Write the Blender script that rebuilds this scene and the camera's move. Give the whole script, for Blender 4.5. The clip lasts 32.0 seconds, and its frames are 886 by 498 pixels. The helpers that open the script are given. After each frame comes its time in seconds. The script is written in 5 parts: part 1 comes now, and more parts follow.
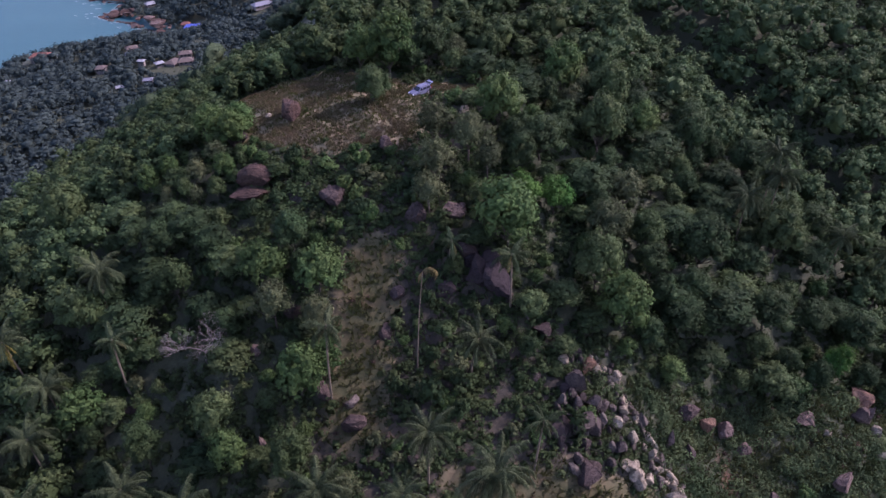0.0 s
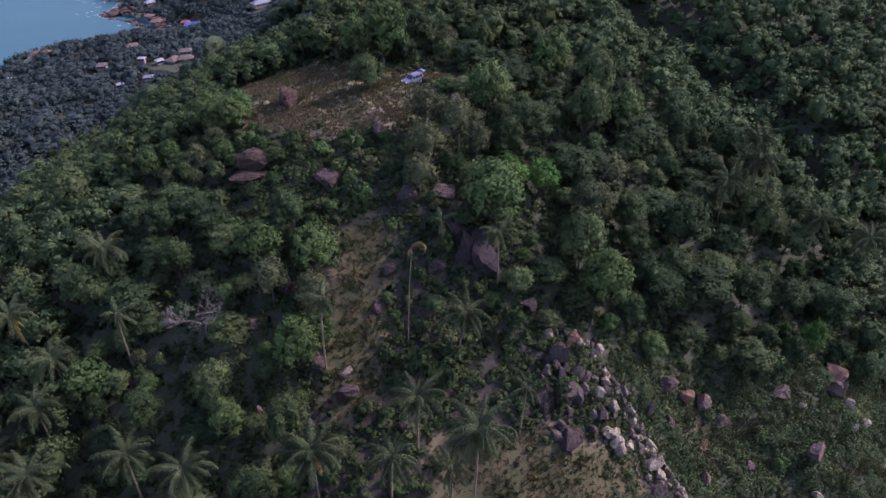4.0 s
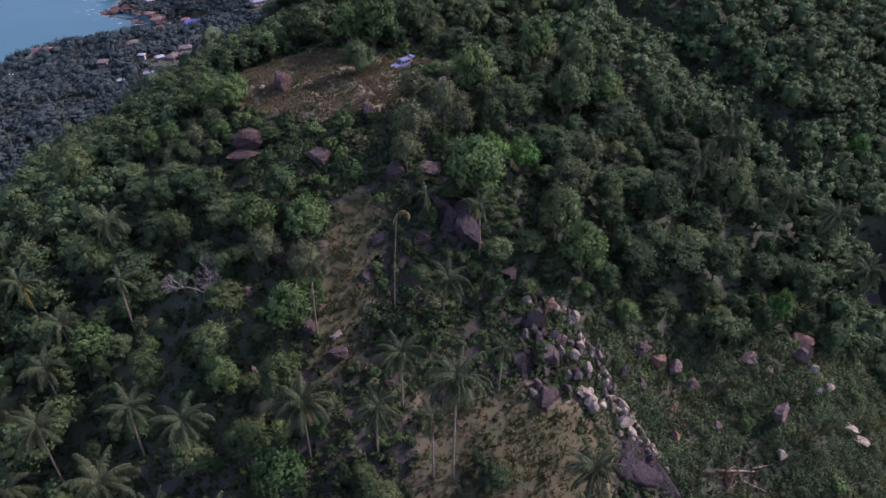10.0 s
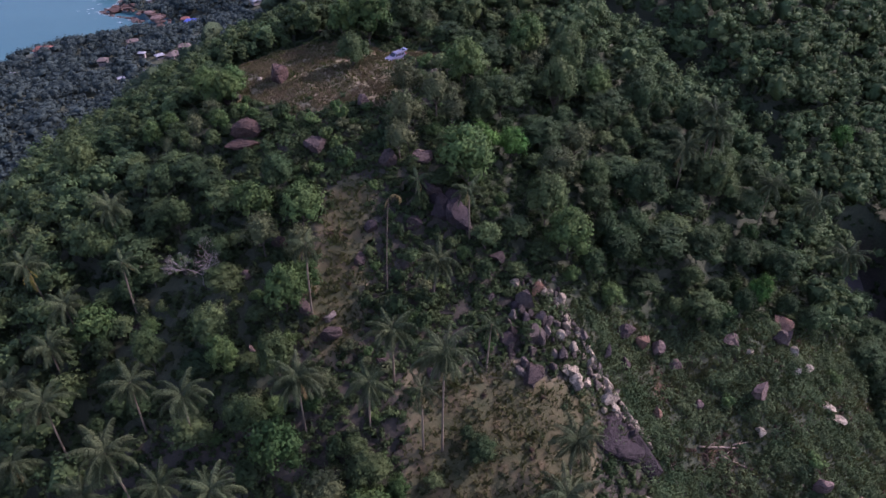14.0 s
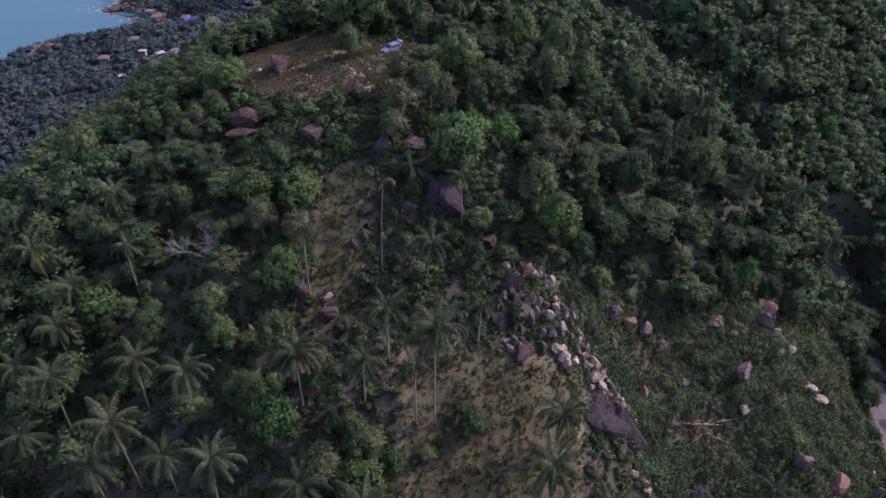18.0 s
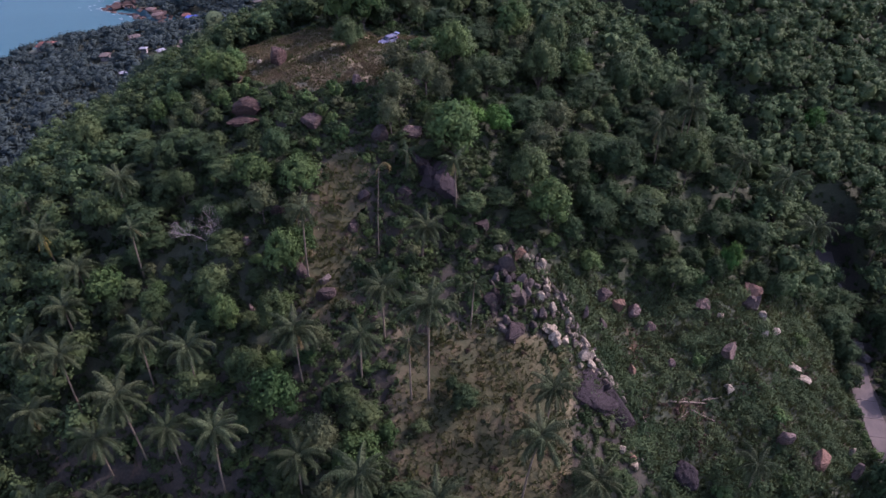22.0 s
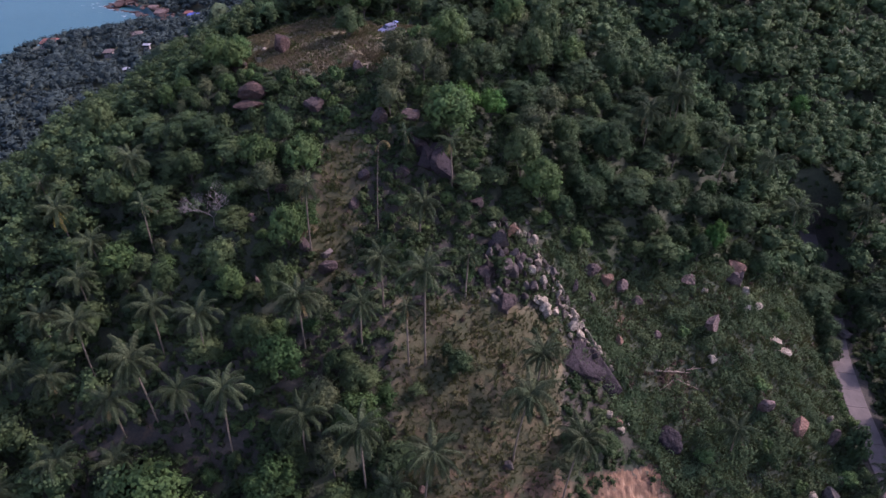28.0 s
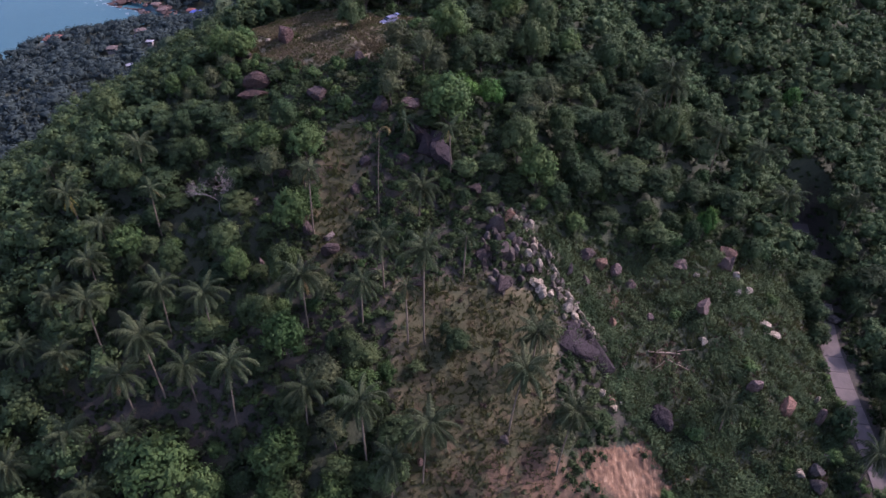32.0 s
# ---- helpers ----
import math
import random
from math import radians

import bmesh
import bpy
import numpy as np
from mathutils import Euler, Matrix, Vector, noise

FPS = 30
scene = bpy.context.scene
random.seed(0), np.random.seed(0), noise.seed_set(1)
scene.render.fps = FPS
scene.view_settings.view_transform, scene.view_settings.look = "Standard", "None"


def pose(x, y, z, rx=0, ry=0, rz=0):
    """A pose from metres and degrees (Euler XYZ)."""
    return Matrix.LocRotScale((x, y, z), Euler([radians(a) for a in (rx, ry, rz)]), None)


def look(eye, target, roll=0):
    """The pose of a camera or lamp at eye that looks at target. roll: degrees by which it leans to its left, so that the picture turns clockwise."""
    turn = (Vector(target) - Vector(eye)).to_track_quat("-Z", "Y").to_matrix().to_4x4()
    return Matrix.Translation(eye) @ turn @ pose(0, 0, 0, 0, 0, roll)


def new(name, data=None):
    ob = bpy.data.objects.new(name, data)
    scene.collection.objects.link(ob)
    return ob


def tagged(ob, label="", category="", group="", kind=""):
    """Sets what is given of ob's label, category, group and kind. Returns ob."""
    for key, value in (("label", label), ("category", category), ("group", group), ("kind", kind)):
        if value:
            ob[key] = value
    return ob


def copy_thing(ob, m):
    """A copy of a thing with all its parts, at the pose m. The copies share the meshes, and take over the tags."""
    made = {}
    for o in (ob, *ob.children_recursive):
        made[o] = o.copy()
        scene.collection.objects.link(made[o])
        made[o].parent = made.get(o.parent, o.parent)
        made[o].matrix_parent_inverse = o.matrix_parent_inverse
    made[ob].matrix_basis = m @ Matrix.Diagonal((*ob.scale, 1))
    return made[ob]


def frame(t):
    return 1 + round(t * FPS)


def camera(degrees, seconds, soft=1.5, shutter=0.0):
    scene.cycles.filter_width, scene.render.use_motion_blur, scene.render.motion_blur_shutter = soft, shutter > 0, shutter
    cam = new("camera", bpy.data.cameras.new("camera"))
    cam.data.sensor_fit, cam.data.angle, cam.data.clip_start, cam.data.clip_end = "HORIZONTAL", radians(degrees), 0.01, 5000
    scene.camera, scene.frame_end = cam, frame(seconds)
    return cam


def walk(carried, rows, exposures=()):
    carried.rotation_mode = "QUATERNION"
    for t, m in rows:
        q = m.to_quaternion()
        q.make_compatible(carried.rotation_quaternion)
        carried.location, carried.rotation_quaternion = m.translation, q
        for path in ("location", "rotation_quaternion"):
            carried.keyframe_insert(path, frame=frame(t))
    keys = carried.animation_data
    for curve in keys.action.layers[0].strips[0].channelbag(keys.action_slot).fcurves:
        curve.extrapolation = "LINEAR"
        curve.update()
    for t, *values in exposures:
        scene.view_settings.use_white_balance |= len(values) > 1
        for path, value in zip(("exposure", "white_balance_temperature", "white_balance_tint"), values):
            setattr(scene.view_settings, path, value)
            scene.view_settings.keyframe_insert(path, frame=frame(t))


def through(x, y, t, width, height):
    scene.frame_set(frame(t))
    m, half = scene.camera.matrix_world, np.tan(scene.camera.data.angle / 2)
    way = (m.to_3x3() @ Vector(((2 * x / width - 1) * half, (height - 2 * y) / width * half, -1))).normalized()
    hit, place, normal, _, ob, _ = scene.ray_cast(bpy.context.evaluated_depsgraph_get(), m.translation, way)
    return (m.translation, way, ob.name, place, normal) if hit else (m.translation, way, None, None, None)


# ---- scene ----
cam = camera(67.6, 32.0, soft=1.5)
# seconds, x, y, z, turn to the left, tilt, roll
PATH = [
    (0.0, 0.00, 0.00, 210.00, 0.000, -37.000, -0.000),
    (0.5, 0.16, -0.63, 210.01, 0.007, -37.000, -0.030),
    (1.0, 0.33, -1.26, 210.02, 0.000, -36.986, -0.030),
    (1.5, 0.50, -1.89, 210.00, -0.007, -37.007, -0.020),
    (2.0, 0.68, -2.51, 209.98, -0.014, -37.007, -0.030),
    (2.5, 0.85, -3.13, 209.99, -0.007, -37.014, -0.030),
    (3.0, 1.04, -3.73, 210.00, -0.007, -37.020, -0.020),
    (3.5, 1.21, -4.33, 210.02, -0.007, -37.014, -0.000),
    (5.5, 1.97, -6.70, 209.98, -0.034, -37.014, 0.010),
    (6.0, 2.20, -7.27, 209.98, -0.027, -37.014, 0.010),
    (6.5, 2.37, -7.86, 209.99, -0.034, -37.020, 0.010),
    (7.0, 2.57, -8.44, 209.98, -0.041, -37.007, -0.000),
    (7.5, 2.75, -9.02, 209.96, -0.041, -37.000, 0.010),
    (8.0, 2.92, -9.57, 209.96, -0.041, -37.007, -0.010),
    (8.5, 3.11, -10.11, 210.02, -0.020, -37.027, 0.030),
    (9.0, 3.26, -10.67, 210.03, -0.020, -37.027, 0.010),
    (9.5, 3.46, -11.21, 210.04, -0.014, -37.041, 0.010),
    (10.0, 3.61, -11.78, 210.00, -0.020, -37.020, 0.010),
    (10.5, 3.78, -12.30, 210.06, -0.014, -37.020, 0.010),
    (11.0, 3.98, -12.84, 210.06, -0.014, -37.014, 0.000),
    (11.5, 4.17, -13.37, 210.09, -0.014, -37.027, 0.010),
    (12.0, 4.33, -13.89, 210.12, -0.014, -37.020, 0.030),
    (12.5, 4.51, -14.42, 210.14, -0.020, -37.020, 0.030),
    (13.0, 4.67, -14.95, 210.17, -0.020, -37.020, 0.030),
    (13.5, 4.84, -15.46, 210.17, -0.014, -37.014, 0.030),
    (14.0, 4.98, -16.00, 210.21, -0.027, -37.014, 0.040),
    (14.5, 5.15, -16.52, 210.21, -0.014, -37.027, 0.030),
    (16.5, 5.68, -18.60, 210.23, -0.014, -37.020, 0.060),
    (17.0, 5.79, -19.14, 210.21, -0.014, -37.020, 0.060),
    (17.5, 5.91, -19.66, 210.23, -0.007, -37.048, 0.060),
    (18.0, 6.05, -20.21, 210.19, -0.014, -37.034, 0.050),
    (18.5, 6.17, -20.75, 210.21, -0.007, -37.034, 0.060),
    (19.0, 6.28, -21.28, 210.20, -0.007, -37.054, 0.050),
    (19.5, 6.42, -21.83, 210.18, -0.007, -37.048, 0.070),
    (20.0, 6.53, -22.36, 210.19, -0.007, -37.041, 0.060),
    (20.5, 6.62, -22.91, 210.18, -0.000, -37.061, 0.070),
    (21.0, 6.73, -23.44, 210.19, -0.000, -37.061, 0.050),
    (21.5, 6.80, -23.99, 210.18, -0.000, -37.048, 0.060),
    (22.0, 6.94, -24.51, 210.22, 0.000, -37.061, 0.050),
    (22.5, 6.99, -25.04, 210.21, 0.007, -37.061, 0.040),
    (23.0, 7.09, -25.60, 210.21, 0.007, -37.054, 0.050),
    (23.5, 7.16, -26.14, 210.20, 0.007, -37.061, 0.020),
    (24.0, 7.25, -26.68, 210.20, 0.014, -37.075, 0.010),
    (24.5, 7.34, -27.25, 210.18, 0.007, -37.068, 0.010),
    (25.0, 7.39, -27.79, 210.19, 0.007, -37.068, 0.000),
    (25.5, 7.44, -28.34, 210.19, 0.007, -37.068, 0.030),
    (27.5, 7.56, -30.54, 210.14, 0.027, -37.041, 0.020),
    (28.0, 7.61, -31.08, 210.13, 0.041, -37.054, -0.000),
    (28.5, 7.63, -31.64, 210.15, 0.054, -37.041, -0.020),
    (29.0, 7.69, -32.17, 210.14, 0.068, -37.041, -0.050),
    (29.5, 7.77, -32.72, 210.16, 0.068, -37.034, -0.060),
    (30.0, 7.84, -33.27, 210.14, 0.075, -37.041, -0.080),
    (30.5, 7.88, -33.84, 210.12, 0.095, -37.048, -0.090),
    (31.0, 7.90, -34.38, 210.07, 0.109, -37.068, -0.080),
    (31.5, 7.94, -34.92, 210.04, 0.122, -37.075, -0.100),
    (32.0, 7.99, -35.40, 210.02, 0.136, -37.095, -0.120),
]
walk(cam, [(t, pose(x, y, z, 90 + tilt, 0, turn) @ pose(0, 0, 0, 0, 0, -roll)) for t, x, y, z, turn, tilt, roll in PATH], [(0, 1.32, 6080, 42), (32, 1.32, 6080, 42)])

# ---- daylight: a low sun to the right of the hill, hazy blue sky ----
SUN_ELEVATION, SUN_TOWARDS = radians(40), math.atan2(0.33, 0.945)
world = bpy.data.worlds.new("sky")
scene.world = world
world.use_nodes = True
sky = world.node_tree.nodes.new("ShaderNodeTexSky")
sky.sky_type, sky.sun_disc = "NISHITA", False
sky.sun_elevation, sky.sun_rotation = SUN_ELEVATION, math.pi / 2 - SUN_TOWARDS
sky.dust_density, sky.air_density = 1.6, 1.1
background = world.node_tree.nodes["Background"]
background.inputs["Strength"].default_value = 0.15
world.node_tree.links.new(sky.outputs["Color"], background.inputs["Color"])
sun = new("sun", bpy.data.lights.new("sun", "SUN"))
sun.data.energy, sun.data.angle, sun.data.color = 2.35, radians(0.7), (1.0, 0.94, 0.86)
sun.matrix_world = look((300, 200, 400), (300 - math.cos(SUN_TOWARDS) * math.cos(SUN_ELEVATION), 200 - math.sin(SUN_TOWARDS) * math.cos(SUN_ELEVATION), 400 - math.sin(SUN_ELEVATION)))

# ---- the lie of the land (sea level is z = 0) ----
STATIONS = (-100, -75, -50, -25, 0, 20, 40, 60, 80, 110)
SECTIONS = (
    (0, 96, 103, 109, 112.5, 112.5, 110, 108, 107, 105.5, 102),
    (15, 101, 108, 115, 120, 121.5, 116.5, 111, 110.5, 109.5, 105),
    (30, 107, 115, 122, 128, 131, 128.5, 118.5, 115.5, 113.5, 108),
    (45, 112, 121.5, 130, 137, 139.5, 137.5, 127.5, 123.5, 117, 111.5),
    (60, 117, 129.5, 139.5, 145.5, 145.5, 143.5, 134, 131.5, 120.5, 114.5),
    (75, 120, 134.5, 146, 152.5, 155, 151, 143.5, 135.5, 126.5, 119.5),
    (90, 121, 137, 151.5, 158.5, 160, 155.5, 148.5, 142, 135, 126),
    (105, 121, 139, 153, 161.5, 163.5, 158.5, 152.5, 146.5, 140.5, 132),
    (125, 118, 137, 152, 161, 162, 158.5, 155, 150.5, 148, 142.5),
    (150, 112, 132, 150, 160.5, 164, 163, 161.5, 160, 158, 154),
)
SX = np.array(STATIONS, float)
SY = np.array([row[0] for row in SECTIONS], float)
SZ = np.array([row[1:] for row in SECTIONS], float)


def hermite(knots, v):
    """Index and weights of a smooth curve through the knots."""
    n = len(knots)
    i = np.clip(np.searchsorted(knots, v) - 1, 0, n - 2)
    h = knots[i + 1] - knots[i]
    s = np.clip((v - knots[i]) / h, 0, 1)
    a, b, c = np.maximum(i - 1, 0), i, i + 1
    d = np.minimum(i + 2, n - 1)
    h00, h10, h01, h11 = 2 * s**3 - 3 * s**2 + 1, s**3 - 2 * s**2 + s, 3 * s**2 - 2 * s**3, s**3 - s**2
    t0, t1 = h * h10 / (knots[c] - knots[a]), h * h11 / (knots[d] - knots[b])
    return (a, b, c, d), (-t0, h00 - t1, h01 + t0, t1)


def bump(d, width):
    return np.exp(-(d / width) ** 2)


def step(lo, hi, v):
    s = np.clip((v - lo) / (hi - lo), 0, 1)
    return s * s * (3 - 2 * s)


def wave(x, y, size, seed=0.0):
    """Soft uneven waves of about that size, from -1 to 1."""
    k = 6.283 / size
    return (np.sin(k * (x * 0.83 + y * 0.41) + 1.3 + seed) + np.sin(k * (y * 0.92 - x * 0.37) + 4.1 + 2 * seed)
            + np.sin(k * 1.7 * (x * 0.31 - y * 0.86) + 0.7 - seed) + np.sin(k * 2.3 * (x * 0.71 + y * 0.67) + 2.9 + seed)) / 4


ROAD = [(91, 92), (88, 78), (84.9, 63.6), (82.7, 56), (80.9, 46.3), (79.9, 39.8), (79.0, 31.7), (78.2, 25.4), (75, 14), (60, 12), (47, 18), (30, 17), (10, 10), (-20, 5)]
ROAD_Z = [121.5, 119.7, 118.3, 117.8, 117.4, 117.2, 116.7, 116.2, 114.8, 113.6, 112.8, 112.4, 111.5, 110]


def along_road(x, y):
    """Distance from the road's middle line, and its height there."""
    best, height = np.full(np.shape(x), 1e9), np.zeros(np.shape(x))
    for (ax, ay), (bx, by), za, zb in zip(ROAD, ROAD[1:], ROAD_Z, ROAD_Z[1:]):
        lx, ly = bx - ax, by - ay
        s = np.clip(((x - ax) * lx + (y - ay) * ly) / (lx * lx + ly * ly), 0, 1)
        d = np.hypot(x - ax - s * lx, y - ay - s * ly)
        nearer = d < best
        best, height = np.where(nearer, d, best), np.where(nearer, za + s * (zb - za), height)
    return best, height


def coast(y):
    """The shore's x for each y: land lies to the right of it."""
    return np.interp(y, (-2000, 300, 440, 505, 540, 552, 558, 563, 600, 608, 623, 639, 646, 660, 676, 692, 700, 711, 760, 2000, 5000),
                     (-900, -520, -400, -362, -343, -332, -300, -262, -261, -266, -284, -303, -322, -337, -331, -329, -332, -362, -420, -900, -2000))


def ground_at(x, y):
    x, y = np.asarray(x, float), np.asarray(y, float)
    xc, yc = np.clip(x, -100, 110), np.clip(y, 0, 150)
    (ia, wa), (ja, wb) = hermite(SX, xc), hermite(SY, yc)
    hill = sum(wa[p] * wb[q] * SZ[ja[q], ia[p]] for p in range(4) for q in range(4))
    hill = hill - 0.5 * np.maximum(xc - x, 0) - 0.25 * np.minimum(np.maximum(x - xc, 0), 150) - 0.45 * np.maximum(yc - y, 0)
    beyond = np.maximum(y - yc, 0)
    hill = hill + np.minimum(beyond, 140) * np.interp(x, (-100, -60, -20, 40, 110), (-0.6, -0.35, 0.02, 0.14, 0.2)) - np.maximum(beyond - 140, 0) * 0.3
    # humps, hollows and the cut slopes
    hill = hill + 0.5 * wave(x, y, 17) + 0.22 * wave(x, y, 6.5, 2.0)
    hill = hill + 2.2 * bump(np.hypot(x - 84, (y - 135) * 0.5), 16) - 7.5 * bump((x - 62 - (125 - y) * 0.6) * 0.85, 7.5) * step(70, 92, y)
    d, rz = along_road(x, y)
    hill = np.where(d < 14, rz - 0.12 + (hill - rz + 0.12) * step(2.3, 6.5, d), hill)
    inland = np.maximum(x - coast(y), 0)
    low = -6 + 8 * step(0, 10, x - coast(y)) + 26 * step(6, 190, inland) + 9 * bump(np.hypot(x + 300, y - 520), 60) + 4 * wave(x, y, 90)
    low = np.where(x < coast(y) - 20, -6.0, low)
    return np.maximum(hill, low) + 2.0 * np.exp(-((hill - low) / 6) ** 2)

# ---- materials ----
def material(name, rough=0.8, metal=0.0):
    m = bpy.data.materials.new(name)
    m.use_nodes = True
    shader = m.node_tree.nodes["Principled BSDF"]
    shader.inputs["Roughness"].default_value, shader.inputs["Metallic"].default_value = rough, metal
    return m, m.node_tree, shader


def noisy(tree, scale, detail=4.0, space="Object", rough=0.6):
    n = tree.nodes.new("ShaderNodeTexNoise")
    n.inputs["Scale"].default_value, n.inputs["Detail"].default_value, n.inputs["Roughness"].default_value = scale, detail, rough
    if space == "World":
        tree.links.new(tree.nodes.new("ShaderNodeNewGeometry").outputs["Position"], n.inputs["Vector"])
    else:
        tree.links.new(tree.nodes.new("ShaderNodeTexCoord").outputs["Object"], n.inputs["Vector"])
    return n.outputs["Fac"]


def ramp(tree, fac, *stops):
    r = tree.nodes.new("ShaderNodeValToRGB")
    while len(r.color_ramp.elements) < len(stops):
        r.color_ramp.elements.new(0.5)
    for e, (at, colour) in zip(r.color_ramp.elements, stops):
        e.position, e.color = at, (*colour, 1)
    tree.links.new(fac, r.inputs["Fac"])
    return r.outputs["Color"]


def blend(tree, fac, a, b, mode="MIX"):
    n = tree.nodes.new("ShaderNodeMix")
    n.data_type, n.blend_type = "RGBA", mode
    for socket, v in ((n.inputs["Factor"], fac), (n.inputs["A"], a), (n.inputs["B"], b)):
        if isinstance(v, bpy.types.NodeSocket):
            tree.links.new(v, socket)
        else:
            socket.default_value = v if isinstance(v, (int, float)) else (*v, 1)
    return n.outputs["Result"]


def math_node(tree, op, a, b=0.0):
    n = tree.nodes.new("ShaderNodeMath")
    n.operation = op
    for socket, v in zip(n.inputs, (a, b)):
        if isinstance(v, bpy.types.NodeSocket):
            tree.links.new(v, socket)
        else:
            socket.default_value = v
    return n.outputs["Value"]


def relief(tree, shader, fac, strength, distance):
    b = tree.nodes.new("ShaderNodeBump")
    b.inputs["Strength"].default_value, b.inputs["Distance"].default_value = strength, distance
    tree.links.new(fac, b.inputs["Height"])
    tree.links.new(b.outputs["Normal"], shader.inputs["Normal"])


def leaf_material(name, dark, light, through=0.22, rough=0.55, spread=0.5, gloss=0.05):
    """Foliage: each plant and each leaf differs a little in tone; some sunlight shines through."""
    m, tree, shader = material(name, rough)
    shader.inputs["Specular IOR Level"].default_value = gloss
    geo, info = tree.nodes.new("ShaderNodeNewGeometry"), tree.nodes.new("ShaderNodeObjectInfo")
    patch = noisy(tree, 0.45, 3, "World")
    mixed = math_node(tree, "ADD", math_node(tree, "MULTIPLY", geo.outputs["Random Per Island"], 0.2),
                      math_node(tree, "ADD", math_node(tree, "MULTIPLY", info.outputs["Random"], spread), math_node(tree, "MULTIPLY", math_node(tree, "ADD", math_node(tree, "SUBTRACT", patch, 0.5), 0.12), 1.0)))
    mixed = math_node(tree, "ADD", mixed, math_node(tree, "MULTIPLY", math_node(tree, "SUBTRACT", noisy(tree, 0.17, 1, "World"), 0.5), 1.1))
    fine = noisy(tree, 2.6, 5, "World", 0.75)
    mixed = math_node(tree, "ADD", mixed, math_node(tree, "MULTIPLY", math_node(tree, "SUBTRACT", fine, 0.5), 0.7))
    relief(tree, shader, fine, 0.8, 0.3)
    colour = ramp(tree, mixed, (0.0, dark), (0.95, light))
    hue = tree.nodes.new("ShaderNodeHueSaturation")
    tree.links.new(math_node(tree, "ADD", 0.452, math_node(tree, "MULTIPLY", noisy(tree, 0.13, 2, "World"), 0.1)), hue.inputs["Hue"])
    tree.links.new(colour, hue.inputs["Color"])
    hue.inputs["Saturation"].default_value = 1.02
    colour = hue.outputs["Color"]
    tree.links.new(colour, shader.inputs["Base Color"])
    glow = tree.nodes.new("ShaderNodeBsdfTranslucent")
    tree.links.new(colour, glow.inputs["Color"])
    mix = tree.nodes.new("ShaderNodeMixShader")
    mix.inputs["Fac"].default_value = through
    tree.links.new(shader.outputs["BSDF"], mix.inputs[1])
    tree.links.new(glow.outputs["BSDF"], mix.inputs[2])
    tree.links.new(mix.outputs["Shader"], tree.nodes["Material Output"].inputs["Surface"])
    return m


def stone_material(name, dark, light, stain):
    m, tree, shader = material(name, 0.92)
    dark, light, stain = (tuple(a * b for a, b in zip(c, (1.0, 0.97, 0.92))) for c in (dark, light, stain))
    shader.inputs["Specular IOR Level"].default_value = 0.2
    info = tree.nodes.new("ShaderNodeObjectInfo")
    grain = noisy(tree, 9.0, 6, "World", 0.7)
    broad = noisy(tree, 0.55, 5, "World", 0.6)
    colour = ramp(tree, grain, (0.3, dark), (0.68, light))
    colour = blend(tree, ramp(tree, broad, (0.45, (0, 0, 0)), (0.62, (0.8, 0.8, 0.8))), colour, stain)
    streak = noisy(tree, 2.2, 4, "World", 0.75)
    colour = blend(tree, ramp(tree, streak, (0.5, (0, 0, 0)), (0.64, (0.85, 0.85, 0.85))), colour, tuple(v * 0.45 for v in dark))
    value = tree.nodes.new("ShaderNodeHueSaturation")
    tree.links.new(math_node(tree, "ADD", 0.75, math_node(tree, "MULTIPLY", info.outputs["Random"], 0.5)), value.inputs["Value"])
    tree.links.new(colour, value.inputs["Color"])
    tree.links.new(value.outputs["Color"], shader.inputs["Base Color"])
    relief(tree, shader, noisy(tree, 2.4, 8, "World", 0.75), 1.0, 0.3)
    return m


def plain_material(name, colour, rough=0.6, metal=0.0, vary=0.25, scale=2.0):
    m, tree, shader = material(name, rough, metal)
    c = ramp(tree, noisy(tree, scale, 5), (0.3, tuple(v * (1 - vary) for v in colour)), (0.7, tuple(min(1, v * (1 + vary)) for v in colour)))
    tree.links.new(c, shader.inputs["Base Color"])
    return m


